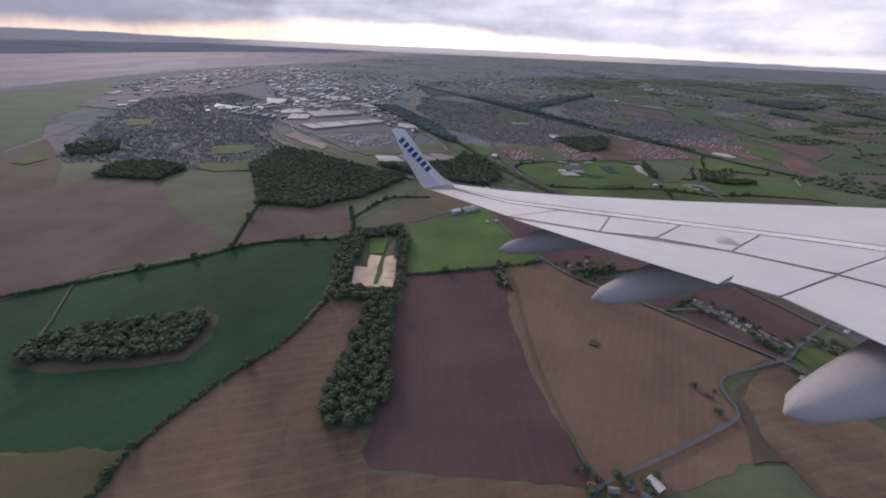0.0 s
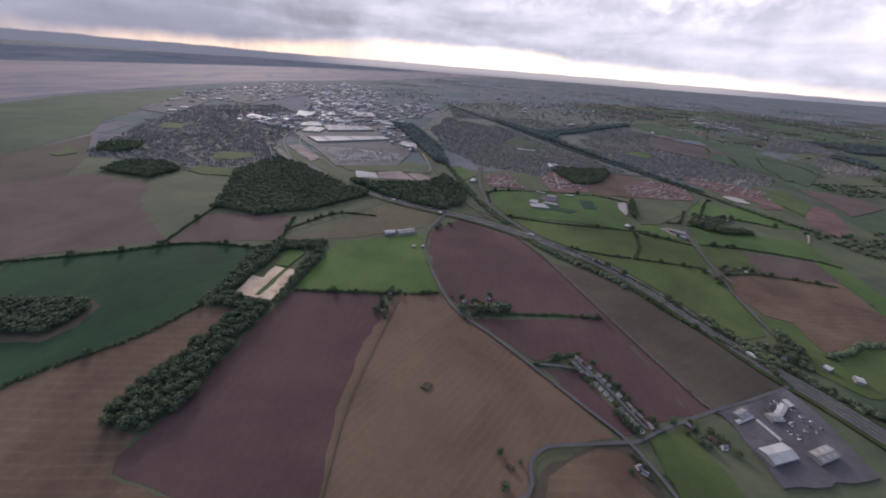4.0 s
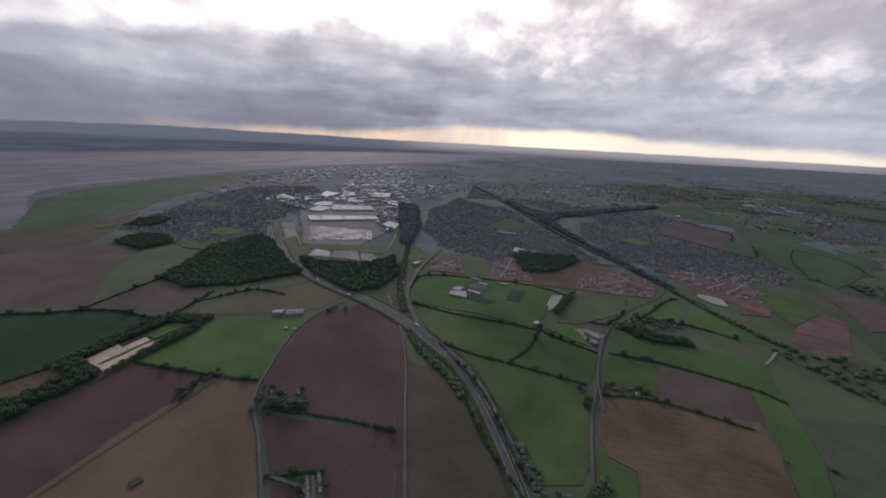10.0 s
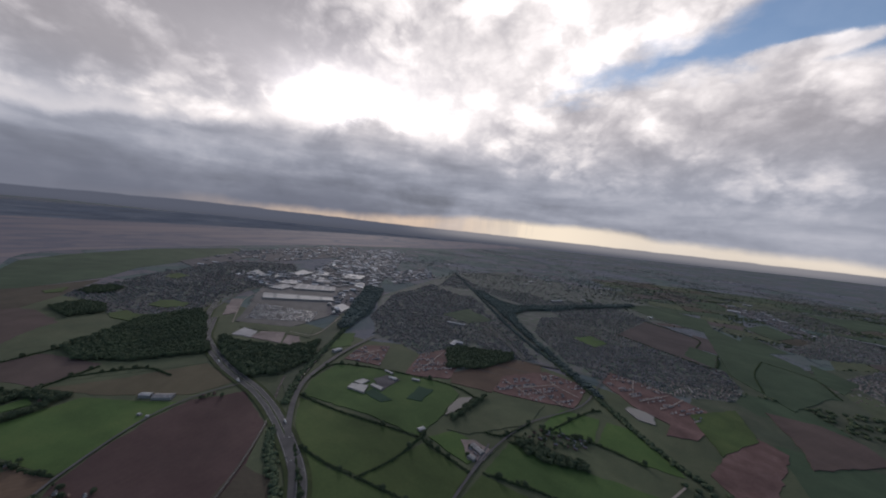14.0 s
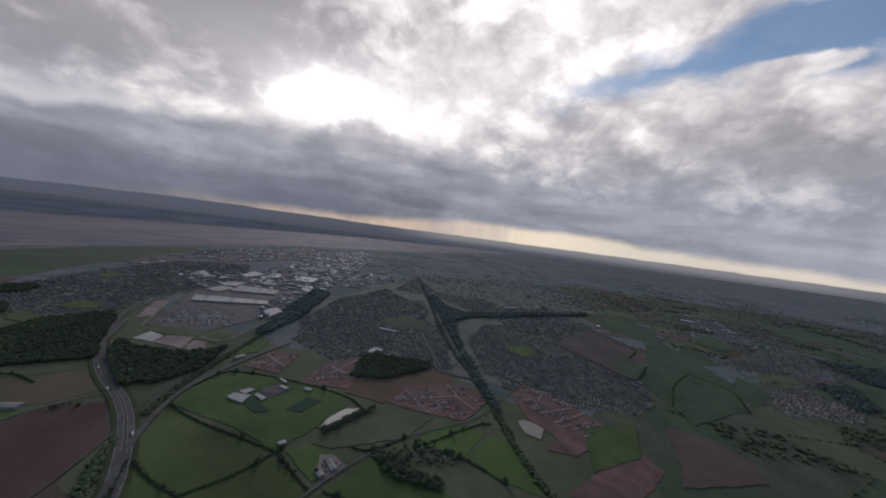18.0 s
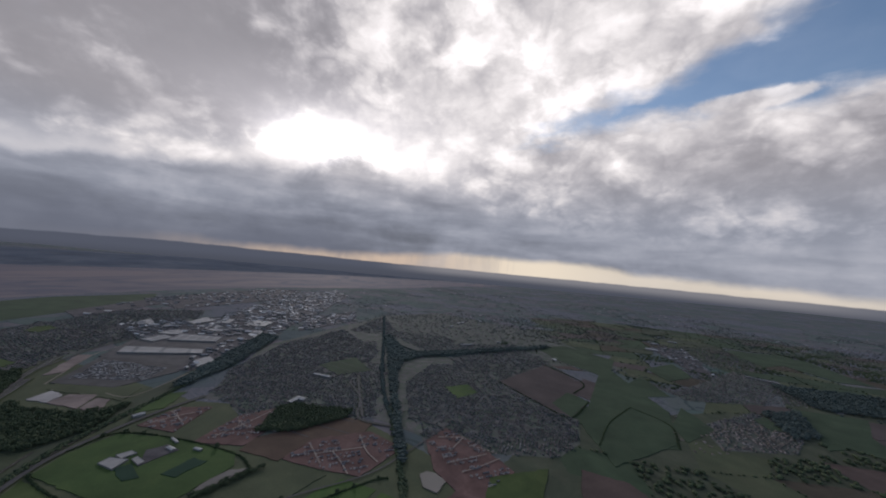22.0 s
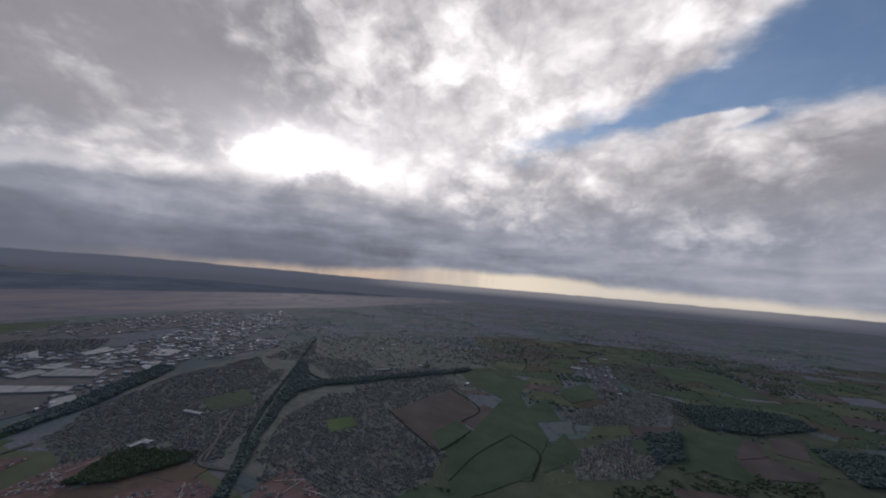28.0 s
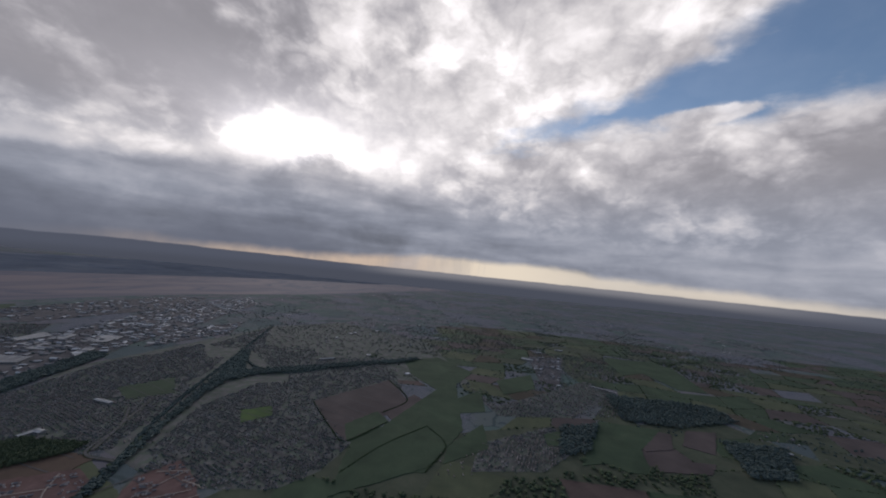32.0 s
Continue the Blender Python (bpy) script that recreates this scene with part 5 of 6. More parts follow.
def far_fields():
    """A patchwork of hedged fields beyond the nearer ones, with hedgerow trees and small woods."""
    turn, cols, rws, wide, deep = radians(24), 27, 30, 112.0, 88.0
    c, d = math.cos(turn), math.sin(turn)
    node = {}
    for i in range(cols + 1):
        for j in range(rws + 1):
            u, v = (i + rng.normal(0, 0.17)) * wide + (j % 3) * 24, (j + rng.normal(0, 0.17)) * deep
            node[i, j] = (300 + c * u - d * v * 0.4, -300 + d * u * 0.6 + c * v)
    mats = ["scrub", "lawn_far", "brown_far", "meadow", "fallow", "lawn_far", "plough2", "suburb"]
    verts, faces, slots, hedges, trees = [], [], [], [], []
    for i in range(cols):
        for j in range(rws):
            quad = [node[i, j], node[i + 1, j], node[i + 1, j + 1], node[i, j + 1]]
            mid = np.mean(quad, axis=0)
            if any(inside(poly, mid[None])[0] for poly in KEEP_CLEAR[1:]) or mid[0] < 230:
                continue
            roll = rng.random()
            if noise.noise((mid[0] * 0.0021, mid[1] * 0.0021, 4.0)) > 0.24:
                continue
            edge = np.array(quad)
            edge = mid + (edge - mid) * 0.985
            if roll < 0.15:
                for _ in range(90):
                    a, b = rng.random(2)
                    p = (edge[0] * (1 - a) + edge[1] * a) * (1 - b) + (edge[3] * (1 - a) + edge[2] * a) * b
                    trees.append((*p, 0, rng.random() * 6.28, rng.uniform(5, 8.5), rng.uniform(3.5, 5.5)))
                continue
            k = len(verts)
            verts += [(x, y, 0.055) for x, y in edge]
            faces.append((k, k + 1, k + 2, k + 3))
            slots.append(int(rng.choice(8, p=[0.21, 0.20, 0.13, 0.17, 0.12, 0.14, 0.03, 0.0])))
            for a, b in ((0, 1), (1, 2)):
                steps = int(np.hypot(*(edge[b] - edge[a])) / 7.0)
                for q in range(steps):
                    if rng.random() < 0.8:
                        p = edge[a] + (edge[b] - edge[a]) * (q + rng.random()) / steps + rng.normal(0, 0.6, 2)
                        big = 2.2 if rng.random() < 0.16 else 1.0
                        hedges.append((*p, 0, rng.random() * 6.28, rng.uniform(2.6, 4.4) * big ** 0.7, rng.uniform(1.4, 2.4) * big))
    def open_ground(rows):
        rows = np.array(rows)
        ok = np.ones(len(rows), bool)
        for poly in KEEP_CLEAR[1:]:
            ok &= ~inside(poly, rows[:, :2])
        return rows[ok & ((rows[:, 1] > 330) | (rows[:, 0] > 620)) & (rows[:, 0] > 330 + 0.25 * np.maximum(0, 250 - rows[:, 1]))]

    hedges, trees = open_ground(hedges), open_ground(trees)
    tagged(mesh_object("far_fields", verts, faces, mats, slots=slots), "patchwork of green, olive and brown hedged fields", "fields", kind="stuff")
    v, f = blob((0, 0, 0.45), 0.55, 0.9, 77)
    tagged(many("far_hedges", (v, f, np.zeros(len(f))), hedges, ["leaf"]), "dark hedgerows with trees dividing distant fields", "hedges", kind="stuff")
    tagged(many("far_woods", SHRUB, trees[:3600], ["leaf"]), "small dark woods among distant fields", "woods", kind="stuff")


far_fields()


def far_scatter():
    q = np.stack([rng.uniform(-900, 2600, 26000), 500 + 3000 * rng.random(26000) ** 1.5], 1)
    town = np.array([noise.noise((x * 0.0021, y * 0.0021, 4.0)) + 0.5 * noise.noise((x * 0.006, y * 0.006, 9.0)) for x, y in q])
    wooded = np.array([noise.noise((x * 0.004, y * 0.004, 21.0)) + 0.6 * noise.noise((x * 0.013, y * 0.013, 2.0)) for x, y in q])
    clear = np.ones(len(q), bool)
    for poly in KEEP_CLEAR:
        clear &= ~inside(poly, q)
    h = q[(town > 0.30) & clear][:3200]
    rows = np.c_[h, np.zeros(len(h)), np.round(np.sin(np.floor(h[:, 0] / 120) * 9.1 + np.floor(h[:, 1] / 120) * 5.3) * 3) * 0.5, rng.uniform(1.0, 1.7, len(h)), rng.uniform(1.1, 1.6, len(h))]
    tagged(many("far_houses", HOUSES[1], rows, ["wall_brick", "roof_tile"]), "distant brick houses among trees", "houses", kind="stuff")
    t = q[(wooded > 0.10) & (town > -0.1) & clear & (q[:, 1] > 1250)][:5200]
    rows = np.c_[t, np.zeros(len(t)), rng.random(len(t)) * 6.28, rng.uniform(3.5, 7, len(t)), rng.uniform(3, 5.5, len(t))]
    tagged(many("far_trees", GARDEN, rows, ["leaf_hazed"]), "distant dark green copses and hedgerow trees", "trees", kind="stuff")
    k = q[(town > 0.22) & clear & (q[:, 1] > 1250)][2600:2800]
    rows = np.c_[k, np.zeros(len(k)), 0.6 + rng.normal(0, 0.3, len(k)), rng.uniform(5, 15, len(k)), rng.uniform(9, 15, len(k))]
    tagged(many("far_sheds", SHED, rows, ["cladding", "roof_metal"]), "distant pale metal-roofed sheds", "sheds", kind="stuff")


far_scatter()

tagged(ribbon("field_margin", smooth_line([(44, 215), (45, 187), (47, 147), (50, 119), (56, 93), (62, 69)]), 0, 1.1, 0.97, "fallow2"), "pale worn grass margin between two fields", "track", kind="structure")
tagged(ribbon("field_margin", smooth_line([(-251, 165), (-241, 149), (-231, 133), (-225, 121)]), 0, 0.9, 0.97, "fallow2"), "pale worn track across the crop", "track", kind="structure")

# ---- houses, farms and works seen close by ----


def house_thing(name, w, d, h, r, wall_mat, roof_mat):
    (wv, wf), (rv, rf) = gable(w, d, h, r)
    top = new(name)
    many("wall", (wv, wf, np.zeros(len(wf))), [(0, 0, 0, 0, 1, 1)], [wall_mat], top)
    roof = many("roof", (rv, rf, np.zeros(len(rf))), [(0, 0, 0, 0, 1, 1)], [roof_mat], top)
    cv, cf = box(w * 0.28, w * 0.36, -0.14, 0.14, h + r * 0.5, h + r + 0.4)
    many("chimney", (cv, cf, np.zeros(len(cf))), [(0, 0, 0, 0, 1, 1)], [wall_mat], roof)
    for sx in (-0.27, 0.27):
        for sy in (-1, 1):
            v, f = box(w * sx - 0.22, w * sx + 0.22, sy * d / 2 - 0.02, sy * d / 2 + 0.02, h * 0.32, h * 0.72)
            many("window", (v, f, np.zeros(len(f))), [(0, 0, 0, 0, 1, 1)], ["glass_dark"], top)
    v, f = box(-0.13, 0.13, -d / 2 - 0.03, -d / 2 + 0.02, 0.0, h * 0.5)
    many("door", (v, f, np.zeros(len(f))), [(0, 0, 0, 0, 1, 1)], ["steel"], top)
    top.location = (0, 0, -60)
    return top


material("render_white", [(0.50, 0.49, 0.47), (0.60, 0.59, 0.57)], scales=(0.2, 2.0))
material("brick_red", [(0.14, 0.085, 0.070), (0.19, 0.12, 0.10)], scales=(0.2, 2.0))
material("slate", [(0.102, 0.102, 0.116), (0.150, 0.150, 0.163), (0.204, 0.204, 0.218)], scales=(0.1, 2.0))
material("tile_brown", [(0.085, 0.060, 0.052), (0.115, 0.083, 0.072), (0.15, 0.11, 0.10)], scales=(0.1, 2.0))
material("tile_orange", [(0.30, 0.24, 0.22), (0.40, 0.33, 0.30)], scales=(0.1, 2.0))
material("steel_sheet", [(0.26, 0.265, 0.27), (0.34, 0.345, 0.35), (0.42, 0.425, 0.43)], rough=0.7, scales=(0.08, 1.0))
material("asbestos", [(0.17, 0.165, 0.165), (0.22, 0.215, 0.215), (0.27, 0.265, 0.265)], rough=0.9, scales=(0.08, 1.0))

KINDS = [
    (house_thing("cottage", 3.6, 2.9, 1.9, 1.3, "render_white", "slate"), "white rendered cottage with a grey slate roof", "cottages"),
    (house_thing("house", 3.8, 3.0, 2.1, 1.3, "brick_red", "tile_brown"), "red brick house with a brown tiled roof", "country houses"),
    (house_thing("house", 5.6, 3.0, 2.1, 1.2, "brick_red", "slate"), "pair of brick houses under one slate roof", "country houses"),
    (house_thing("new_house", 3.4, 2.9, 2.1, 1.4, "render_white", "tile_orange"), "new pale house with an orange tiled roof on a building site", "new houses"),
    (house_thing("new_house", 5.8, 3.0, 2.1, 1.3, "brick_red", "roof_grey"), "new brick terrace with a grey roof on a building site", "new houses"),
]
USED = set()


def put_house(kind, x, y, turn, size=1.0):
    src, label, group = KINDS[kind]
    m = pose(x, y, 0.0, 0, 0, turn)
    if kind not in USED:
        USED.add(kind)
        ob = src
        ob.matrix_basis = m
    else:
        ob = copy_thing(src, m)
    ob.scale = (size, size, size)
    return tagged(ob, label, "house", group)


def scatter(pts, count, gap=5.2):
    p = np.array(pts, float)
    out = []
    while len(out) < count:
        q = rng.uniform(p.min(0), p.max(0))
        if inside(pts, q[None])[0] and all(np.hypot(*(q - o)) > gap for o in out):
            out.append(q)
        count -= 0.02
    return out


def shrubs(x, y, n, spread):
    for _ in range(n):
        plant(x + rng.normal(0, spread), y + rng.normal(0, spread), rng.uniform(2.2, 4.6))


# the double row of cottages along the lane
row = smooth_line([(168, 192), (177, 183), (186, 172), (194, 161), (200, 153)], 3.1)
for i, (x, y) in enumerate(row):
    t = row[min(i + 1, len(row) - 1)] - row[max(i - 1, 0)]
    ang = math.degrees(math.atan2(t[1], t[0]))
    nx, ny = -t[1] / np.hypot(*t), t[0] / np.hypot(*t)
    for side in (-1, 1):
        if rng.random() < 0.86:
            put_house(int(rng.choice([0, 1, 2], p=[0.62, 0.2, 0.18])), x + nx * side * 3.2, y + ny * side * 3.2, ang + rng.normal(0, 6), rng.uniform(0.55, 0.75))
        if rng.random() < 0.5:
            shrubs(x + nx * side * 6.4, y + ny * side * 6.4, 1, 1.2)
road("lane", "narrow street between the cottages", "asphalt2", 1.6, [tuple(p) for p in row[::4]] + [tuple(row[-1])])

for x, y in [(305, 344), (307, 334), (307, 326), (321, 358), (327, 356), (333, 356), (339, 362), (345, 359), (353, 363), (304, 431), (311, 427), (302, 245), (305, 238), (308, 235)]:
    put_house(int(rng.integers(0, 3)), x, y, rng.uniform(-30, 30), 0.75)
    shrubs(x, y, 2, 5.0)
for x, y in [(92, 228), (98, 224), (102, 231), (109, 237), (34, 200), (39, 199), (36, 219), (40, 346), (43, 355), (301, 245), (303, 237), (307, 234), (232, 156), (236, 153), (191, 131), (193, 129)]:
    put_house(int(rng.integers(0, 3)), x, y, rng.uniform(-40, 40), 0.75)
    shrubs(x, y, 3, 5.0)
for x, y in [(68, 68), (75, 70), (80, 67), (223, 161), (227, 154), (133, 116), (60, 69), (-60, 258)]:
    put_house(int(rng.integers(0, 3)), x, y, rng.uniform(-40, 40), 0.75)
    shrubs(x, y, 3, 4.0)
for x, y in scatter([(344, 484), (353, 504), (375, 510), (401, 511), (398, 490), (376, 487), (352, 474)], 26):
    put_house(int(rng.integers(0, 3)), x, y, rng.uniform(-25, 25), 0.72)
    shrubs(x, y, 2, 4.0)
for pts, count in (([(287, 562), (286, 600), (332, 656), (389, 648), (380, 582), (334, 565)], 62), ([(410, 686), (420, 727), (473, 712), (526, 677), (513, 632), (481, 644), (447, 649)], 66), ([(80, 510), (70, 564), (102, 587), (129, 525)], 18), ([(172, 532), (157, 592), (181, 640), (210, 608), (218, 564)], 14)):
    p = np.array(pts, float)
    mid, turn = p.mean(0), radians(48)
    far = int(np.ptp(p, axis=0).max() / 4) + 2
    spots = [(mid[0] + math.cos(turn) * u - math.sin(turn) * v, mid[1] + math.sin(turn) * u + math.cos(turn) * v, i, j) for i in range(-far, far) for j in range(-far, far) for u, v in ((i * 3.6, j * 5.4 + (j % 2) * 1.2),)]
    for x, y, i, j in spots:
        if inside(pts, np.array([[x, y]]))[0] and rng.random() < 0.62 and j % 3 and (i // 6 + j // 6) % 4:
            put_house(int(rng.choice([3, 3, 4])), x + rng.normal(0, 0.3), y + rng.normal(0, 0.3), 48 + rng.normal(0, 2), rng.uniform(0.55, 0.75))
for line in ([(286, 595), (307, 583), (329, 569)], [(309, 580), (330, 603), (349, 624)], [(323, 596), (345, 585), (367, 571)], [(326, 646), (357, 619), (382, 607)], [(446, 657), (447, 690), (449, 721)], [(453, 649), (472, 674), (490, 697)], [(475, 642), (492, 668), (507, 696)], [(463, 704), (482, 706), (501, 705)], [(418, 700), (436, 712), (452, 722)], [(85, 513), (92, 545), (99, 567)], [(72, 552), (95, 548), (120, 540)], [(182, 539), (181, 588), (178, 628)], [(166, 585), (190, 580), (212, 590)]):
    road("site_road", "pale unfinished road on a building site", "track", 1.7, line)


def barn(name, label, a, b, width, height, roof_mat, wall_mat="cladding"):
    """A long shed with a shallow ribbed roof between two ends."""
    a, b = np.array(a, float), np.array(b, float)
    long = np.linalg.norm(b - a)
    top = new(name)
    top.matrix_basis = pose(*((a + b) / 2), 0.0, 0, 0, math.degrees(math.atan2(*(b - a)[::-1])))
    (wv, wf), (rv, rf) = gable(long, width, height, width * 0.14)
    many("wall", (wv, wf, np.zeros(len(wf))), [(0, 0, 0, 0, 1, 1)], [wall_mat], top)
    roof = many("roof", (rv, rf, np.zeros(len(rf))), [(0, 0, 0, 0, 1, 1)], [roof_mat], top)
    bays = max(2, int(long / 4))
    for i in range(bays):
        x = -long / 2 + (i + 0.5) * long / bays
        for side in (-1, 1):
            y0, y1 = side * width * 0.16, side * width * 0.38
            z0, z1 = (height + width * 0.14 * (1 - abs(y) / (width / 2)) + 0.07 for y in (y0, y1))
            mesh_object("rooflight", [(x - 0.35, y0, z0), (x + 0.35, y0, z0), (x + 0.35, y1, z1), (x - 0.35, y1, z1)], [(0, 1, 2, 3)], "steel_sheet", roof)
    v, f = box(long / 2 - 0.02, long / 2 + 0.05, -width * 0.2, width * 0.2, 0, height * 0.75)
    many("shutter_door", (v, f, np.zeros(len(f))), [(0, 0, 0, 0, 1, 1)], ["roof_grey"], top)
    return tagged(top, label, "shed")


for (a, b), w, h, mat, label in (
    ([(253, 152), (267, 159)], 8, 3, "steel_sheet", "large pale ribbed steel shed on a yard"),
    ([(277, 158), (289, 165)], 6, 3, "asbestos", "pale ribbed steel shed beside a yard"),
    ([(251, 174), (258, 179)], 5, 2.0, "roof_grey", "low grey flat shed at the railway"),
    ([(274, 181), (282, 190)], 3.6, 2.2, "steel_sheet", "light green-grey steel workshop building"),
    ([(284, 194), (286, 190)], 4, 2.2, "steel_sheet", "pale grey steel workshop building"),
    ([(268, 178), (275, 180)], 5, 2.5, "asbestos", "small grey store shed"),
    ([(249, 170), (260, 177)], 2, 1.5, "steel_sheet", "long white trailer row shed"),
    ([(261, 175), (267, 165)], 2, 1.5, "steel_sheet", "long narrow white store"),
    ([(329, 233), (331, 230)], 5, 2.5, "steel_sheet", "small white barn among trees"),
    ([(341, 226), (345, 225)], 5, 2.5, "steel_sheet", "pale barn in a paddock"),
    ([(-5, 311), (4, 317)], 6, 3, "steel_sheet", "white roofed farm barn"),
    ([(7, 317), (21, 328)], 9, 2.5, "asbestos", "grey roofed farm barn"),
    ([(29, 296), (32, 297)], 2.5, 1.6, "steel_sheet", "small white field shelter"),
    ([(38, 298), (40, 300)], 2.5, 1.6, "steel_sheet", "small pale field shelter"),
    ([(84, 74), (87, 69)], 4, 2.2, "steel_sheet", "white roofed farm shed by the lane"),
    ([(303, 437), (316, 431)], 6, 2.5, "asbestos", "brown roofed farm barn"),
    ([(306, 421), (313, 420)], 5, 2.5, "asbestos", "farm barn on a concrete yard"),
    ([(251, 427), (254, 433)], 5, 2.2, "steel_sheet", "pale pavilion beside playing fields"),
    ([(163, 501), (175, 501)], 5, 2.2, "steel_sheet", "small white school block"),
    ([(189, 515), (199, 517)], 4, 2.2, "steel_sheet", "white roofed sports pavilion"),
    ([(147, 514), (161, 512)], 3, 1.8, "steel_sheet", "low white school annexe"),
    ([(176, 662), (173, 687)], 8, 3, "steel_sheet", "pale primary school hall"),
    ([(109, 783), (147, 788)], 8, 3, "steel_sheet", "pale community hall beside a field"),
    ([(52, 516), (54, 529)], 7, 3, "steel_sheet", "white depot shed by the road"),
    ([(172, 681), (187, 685)], 10, 3, "steel_sheet", "pale school roof on green land"),
    ([(794, 1699), (829, 1697)], 22, 4, "steel_sheet", "white retail shed beyond the park"),
    ([(829, 1843), (855, 1854)], 14, 4, "steel_sheet", "pale retail shed in a far suburb"),
    ([(909, 1961), (940, 1963)], 12, 4, "steel_sheet", "white metal shed in a far suburb"),
    ([(916, 1749), (932, 1744)], 10, 4, "steel_sheet", "small white works shed in a far suburb"),
    ([(917, 1631), (935, 1629)], 12, 4, "steel_sheet", "long white works shed in a far suburb"),
    ([(1012, 1501), (1080, 1478)], 4, 3, "steel_sheet", "long low white greenhouse row"),
    ([(248, 1235), (275, 1271)], 9, 4, "steel_sheet", "pale school buildings before a wood"),
):
    barn("shed", label, a, b, w, h, mat)
hall("school", "large white flat-roofed school building", 5, [(141, 448), (138, 459), (157, 467), (164, 450)])
hall("school_wing", "white flat-roofed school wing", 4, [(137, 464), (140, 477), (150, 478), (149, 464)])
hall("school_wing", "long white school classroom wing", 4, [(158, 469), (157, 475), (174, 474), (175, 467)])
for a, b in (([(-60, 208), (-53, 207)]), ([(-59, 197), (-52, 196)]), ([(-49, 213), (-44, 213)]), ([(-49, 204), (-42, 204)]), ([(-48, 195), (-42, 195)]), ([(-72, 204), (-64, 204)])):
    v = np.array([a, b], float)
    tagged(ribbon("plot_line", v, 0, 0.35, 1.02, "verge"), "thin dark dividing line across the sandy yard", "line", kind="structure")
ob = ground_patch("hedge_strip", "green planted strip down the sandy yard", "grass3", [(-57, 224), (-53, 225), (-52, 188), (-55, 187)])
# the car parks
CAR = join([(*box(-1.0, 1.0, -0.42, 0.42, 0.15, 0.42), 0), (*box(-0.55, 0.5, -0.38, 0.38, 0.42, 0.68), 1)])
lot = np.array([(-171, 528), (-244, 603), (-118, 645), (-77, 589)], float)
rows = []
for u in np.linspace(0.02, 0.98, 34):
    for v in np.linspace(0.02, 0.98, 40):
        if rng.random() < 0.55 + 0.4 * math.sin(u * 17.0) * math.sin(v * 11.0 + u * 5.0):
            q = (lot[0] * (1 - u) + lot[3] * u) * (1 - v) + (lot[1] * (1 - u) + lot[2] * u) * v
            rows.append((*q, 0.9, 0.55, 1.15, 1.3))
tagged(many("parked_cars", CAR, rows, ["car_paint", "glass_dark"]), "rows of parked cars in the factory car park", "cars", kind="stuff")
lot = np.array([(264, 186), (284, 197), (295, 179), (273, 165)], float)
rows = [(*((lot[0] * (1 - u) + lot[3] * u) * (1 - v) + (lot[1] * (1 - u) + lot[2] * u) * v), 0.9, rng.normal(0.5, 0.8), 1.0, 1.0) for u, v in rng.random((30, 2))]
tagged(many("parked_cars", CAR, rows, ["car_paint", "glass_dark"]), "scattered parked vehicles in an industrial yard", "cars", kind="stuff")


def vehicle(name, long, wide, high, body_mat, cab):
    top = new(name)
    v, f = box(-long / 2, long / 2, -wide / 2, wide / 2, 0.14, high * 0.62)
    v[4:, 0] *= 0.97
    many("body", (v, f, np.zeros(len(f))), [(0, 0, 0, 0, 1, 1)], [body_mat], top)
    v, f = box(-long * cab, long * 0.25, -wide * 0.45, wide * 0.45, high * 0.62, high)
    v[4:, 0] *= 0.8
    many("cabin", (v, f, np.zeros(len(f))), [(0, 0, 0, 0, 1, 1)], ["glass_dark" if cab < 0.4 else body_mat], top)
    for sx in (-0.32, 0.32):
        for sy in (-1, 1):
            ring = [(long * sx + 0.15 * math.cos(q), sy * wide * 0.48, 0.15 + 0.15 * math.sin(q)) for q in np.arange(8) * math.pi / 4]
            ring2 = [(x, y - sy * 0.1, z) for x, y, z in ring]
            faces = [tuple(range(8)), tuple(range(15, 7, -1))] + [(i, i + 8, (i + 1) % 8 + 8, (i + 1) % 8) for i in range(8)]
            mesh_object("wheel", ring + ring2, faces, "glass_dark", top)
    return top


white_car = tagged(vehicle("car", 2.0, 0.85, 0.68, "render_white", 0.3), "small white car on the motorway", "car", "motorway traffic")
dark_car = tagged(vehicle("car", 2.0, 0.85, 0.68, "steel", 0.3), "dark grey car on the motorway", "car", "motorway traffic")
lorry = tagged(vehicle("lorry", 5.5, 1.15, 1.75, "render_white", 0.48), "white box lorry on the motorway", "lorry", "motorway traffic")
carriageway = smooth_line([(-116, 433), (-17, 400), (69, 384), (131, 363), (198, 329), (230, 301), (262, 262), (297, 220)], 3.0)
used = set()
for i in sorted(rng.choice(np.arange(4, len(carriageway) - 4), 26, replace=False)):
    t = carriageway[i + 1] - carriageway[i - 1]
    side = rng.choice([-1, 1])
    off = side * rng.choice([2.6, 4.8])
    nx, ny = -t[1] / np.hypot(*t), t[0] / np.hypot(*t)
    k = int(rng.choice([0, 1, 2], p=[0.45, 0.35, 0.2]))
    m = pose(carriageway[i][0] + nx * off, carriageway[i][1] + ny * off, 1.05, 0, 0, math.degrees(math.atan2(t[1], t[0])))
    src = (white_car, dark_car, lorry)[k]
    if k in used:
        copy_thing(src, m)
    else:
        used.add(k)
        src.matrix_basis = m

tagged(many("hedgerow_trees", both(TREES[1]), MORE_TREES, ["bark", "leaf"]), "scattered dark green broadleaf trees round houses and lanes", "trees", kind="stuff")

# ---- railways ----


def railway(pts, width=4.2):
    line = smooth_line(pts, 5.0)
    base = tagged(ribbon("railway", line, 0, width, 0.92, "ballast"), "railway track on grey-brown ballast", "railway", kind="structure")
    for off in ((-1.7, -1.05, 1.05, 1.7) if width > 3 else (-0.33, 0.33)):
        ribbon("rail", line, off, 0.09, 1.02, "steel", base)


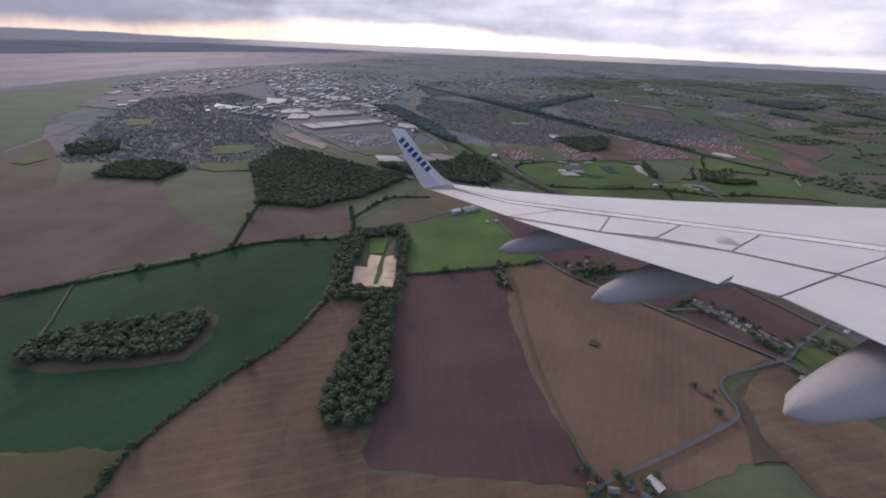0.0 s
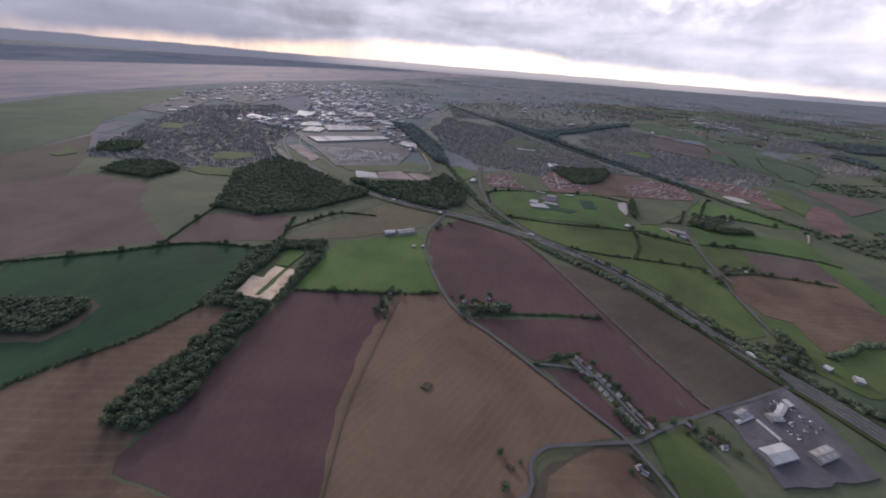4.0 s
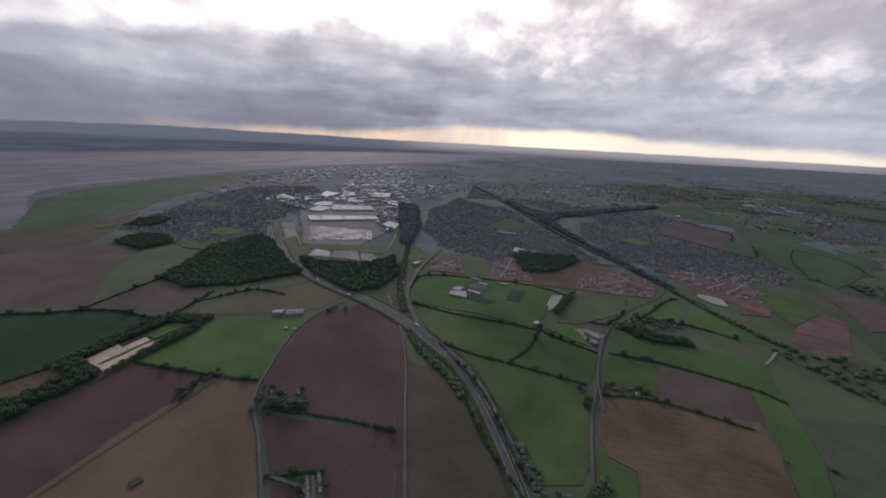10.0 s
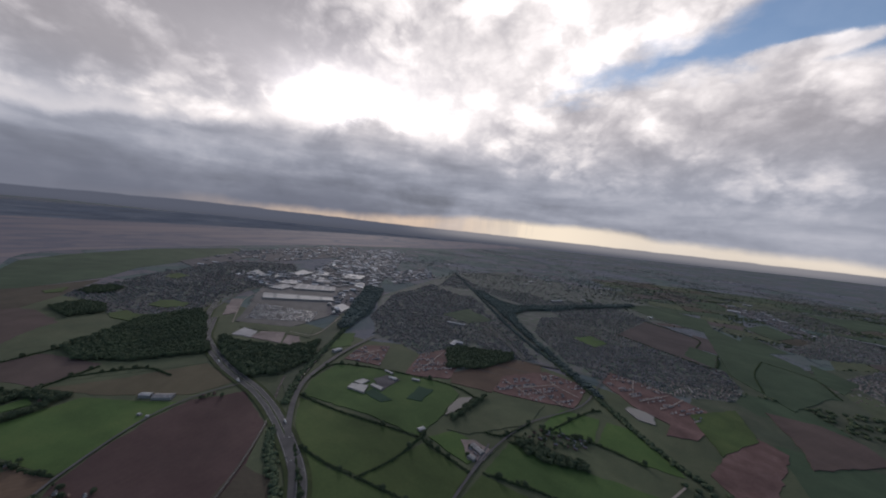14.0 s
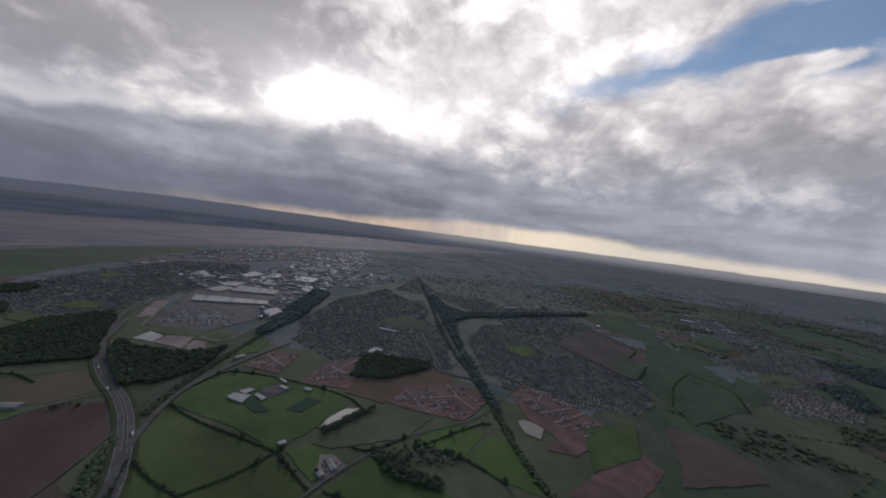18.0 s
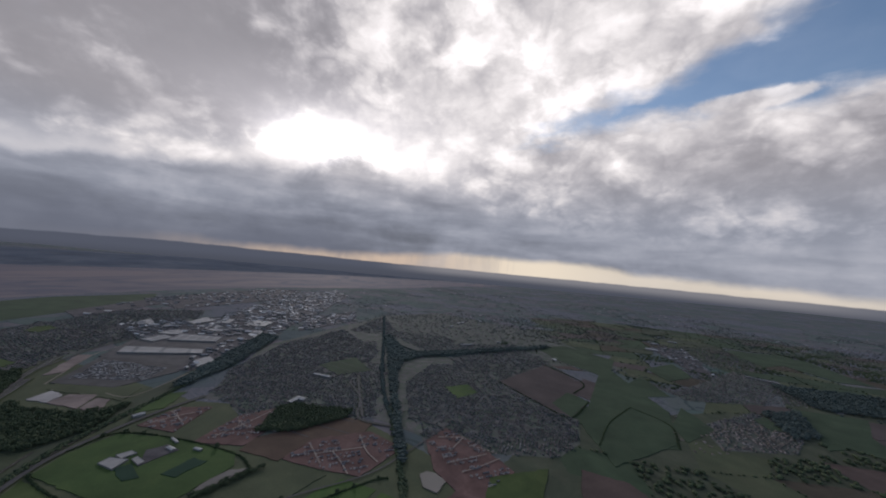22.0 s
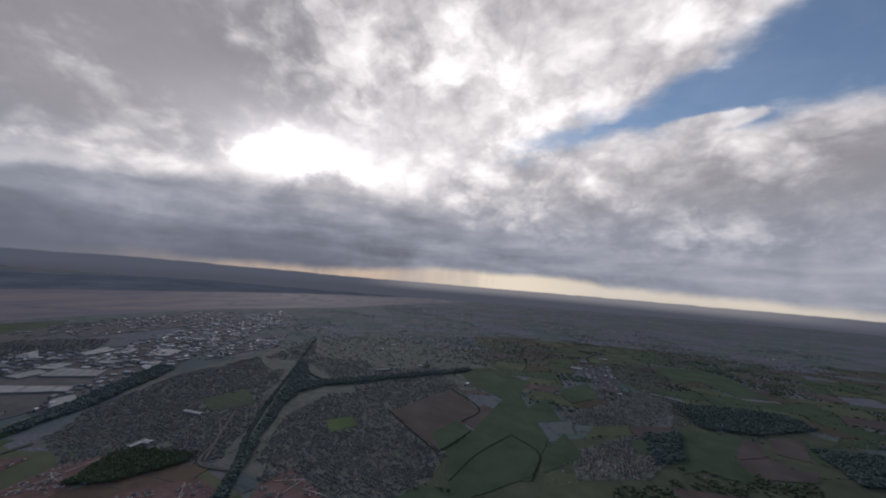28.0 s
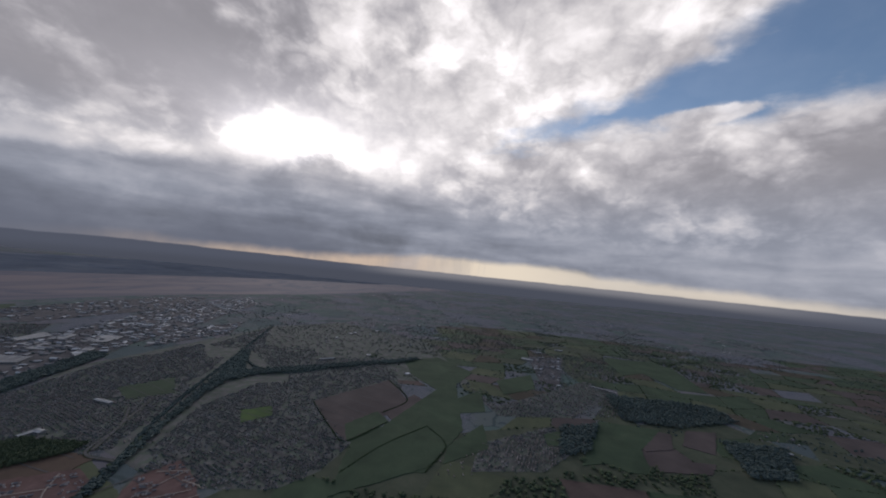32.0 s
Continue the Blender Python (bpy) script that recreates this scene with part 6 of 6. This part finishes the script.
railway([(63, 425), (85, 399), (123, 359), (159, 310), (193, 252)] + [(237, 179), (245, 177), (253, 163), (259, 147)], 2.6)
railway([(-213, 983), (-35, 660), (39, 512), (79, 437), (109, 391)])
railway([(393, 651), (253, 811), (74, 1081), (-208, 1492)])

# ---- the aircraft's wing beside the first viewpoint ----
WING = aim(*PATH[0][1:])
FOCAL = 784 / math.tan(cam.data.angle / 2)


def on_wing(u, v, lift=0.0):
    """A place on the wing's flat upper side: u across, v down from the line of sight, in sight units; lift above it."""
    depth = 0.45 / (0.069 + 3.3e-5 * (u - 750) + 0.00043 * (v - 333)) * (1.0 - lift)
    return WING @ Vector(((u - 784) / FOCAL * depth, -(v - 441) / FOCAL * depth, -depth))


def off_wing(u, v, depth):
    depth *= 0.45
    return WING @ Vector(((u - 784) / FOCAL * depth, -(v - 441) / FOCAL * depth, -depth))


def plate(name, outline, lift, thick, mat, parent, label=""):
    """A panel with its own thickness on the wing's upper side."""
    k = len(outline)
    verts = [on_wing(u, v, lift) for u, v in outline] + [on_wing(u, v, lift - thick) for u, v in outline]
    faces = [tuple(range(k)), tuple(range(2 * k - 1, k - 1, -1))] + [(i, i + k, (i + 1) % k + k, (i + 1) % k) for i in range(k)]
    ob = mesh_object(name, verts, faces, mat, parent)
    return tagged(ob, label) if label else ob


wing = tagged(new("airliner_wing"), "white airliner wing with upturned winglet and flap track fairings", "wing")
plate("wing_box", [(752, 333), (800, 326), (900, 338), (1000, 346), (1200, 356), (1568, 369), (1680, 372), (1680, 668), (1568, 614), (1380, 527), (1290, 500), (1270, 504), (1100, 452), (900, 384), (800, 349)], 0.0, 0.03, "wing_gap", wing)
plate("leading_edge", [(800, 326), (900, 338), (1000, 346), (1200, 356), (1568, 369), (1680, 372), (1680, 446), (1568, 436), (1430, 418), (1080, 376), (900, 354), (806, 333)], 0.004, 0.004, "wing_paint", wing)
plate("slot_strip", [(806, 334), (900, 355), (1080, 377), (1430, 419), (1568, 437), (1680, 447), (1680, 455), (1568, 445), (1430, 426), (1080, 382), (900, 359)], 0.003, 0.003, "render_white", wing)
plate("aileron", [(762, 336), (800, 336), (900, 360), (985, 372), (900, 383), (820, 355)], 0.004, 0.004, "wing_paint", wing)
for q in ([(905, 383), (988, 373), (1078, 384), (1060, 409), (960, 393)], [(1063, 410), (1081, 384), (1203, 399), (1160, 420)], [(1164, 421), (1207, 399), (1343, 416), (1293, 444)], [(1297, 445), (1347, 417), (1568, 446), (1568, 455), (1482, 484)], [(1486, 486), (1568, 457), (1680, 470), (1680, 530), (1568, 507)]):
    plate("spoiler", q, 0.005, 0.004, "wing_paint", wing)
plate("flap", [(905, 387), (1060, 412), (1292, 447), (1478, 487), (1380, 524), (1292, 499), (1300, 487), (1270, 503), (1100, 450), (930, 395)], 0.005, 0.004, "wing_paint", wing)
plate("flap", [(1384, 526), (1484, 489), (1568, 510), (1680, 534), (1680, 666), (1568, 612)], 0.005, 0.004, "wing_paint", wing)


def winglet():
    out = [(750, 333, 14.5), (742, 322, 14.6), (720, 285, 14.8), (693, 229, 15.2), (700, 227, 15.3), (716, 229, 15.4), (735, 255, 15.3), (765, 296, 15.2), (785, 315, 15.1), (806, 327, 14.9), (790, 340, 14.7)]
    k = len(out)
    verts = [off_wing(*p) for p in out] + [off_wing(u, v, d + 0.22) for u, v, d in out]
    faces = [tuple(range(k)), tuple(range(2 * k - 1, k - 1, -1))] + [(i, i + k, (i + 1) % k + k, (i + 1) % k) for i in range(k)]
    ob = mesh_object("winglet", verts, faces, "wing_paint", wing)
    for i in range(7):
        u, v = 711.5 + 7.6 * i, 249 + 8.3 * i
        quad = [(u + a * 2.4 + b * 4.2, v + a * 2.8 - b * 3.5) for a, b in ((-1, -1), (1, -1), (1, 1), (-1, 1))]
        verts = [off_wing(a, b, 14.40) for a, b in quad] + [off_wing(a, b, 14.45) for a, b in quad]
        mesh_object("marking", verts, [(0, 1, 2, 3), (7, 6, 5, 4)] + [(j, j + 4, (j + 1) % 4 + 4, (j + 1) % 4) for j in range(4)], "navy", ob)


winglet()


def fairing(a, b, radius, power):
    """A canoe-shaped cover that hangs below the wing, pointed at its aft end."""
    a, b = off_wing(*a), off_wing(*b)
    axis = b - a
    side = (WING.to_3x3() @ Vector((0, 0, 1))).cross(axis).normalized()
    up = side.cross(axis).normalized()
    verts, faces, rings, n = [], [], 14, 14
    for i in range(rings):
        t = i / (rings - 1)
        r = radius * 0.45 * (0.12 + 0.88 * t ** power) * (0.3 if i == 0 else 1.0)
        for j in range(n):
            q = 2 * math.pi * j / n
            verts.append(a + axis * (t if i else -0.015) + side * (r * math.cos(q)) + up * (r * 0.9 * math.sin(q)))
    for i in range(rings - 1):
        for j in range(n):
            faces.append((i * n + j, i * n + (j + 1) % n, (i + 1) * n + (j + 1) % n, (i + 1) * n + j))
    faces += [tuple(range(n)), tuple(range(rings * n - 1, (rings - 1) * n - 1, -1))]
    ob = mesh_object("flap_track_fairing", verts, faces, "fairing_paint", wing)
    ob.data.polygons.foreach_set("use_smooth", [True] * len(ob.data.polygons))


fairing((884, 443, 10.6), (1062, 405, 10.6), 0.58, 0.62)
fairing((1050, 529, 8.0), (1290, 462, 8.0), 0.61, 0.5)
fairing((1392, 731, 5.2), (1700, 618, 5.2), 0.66, 0.5)
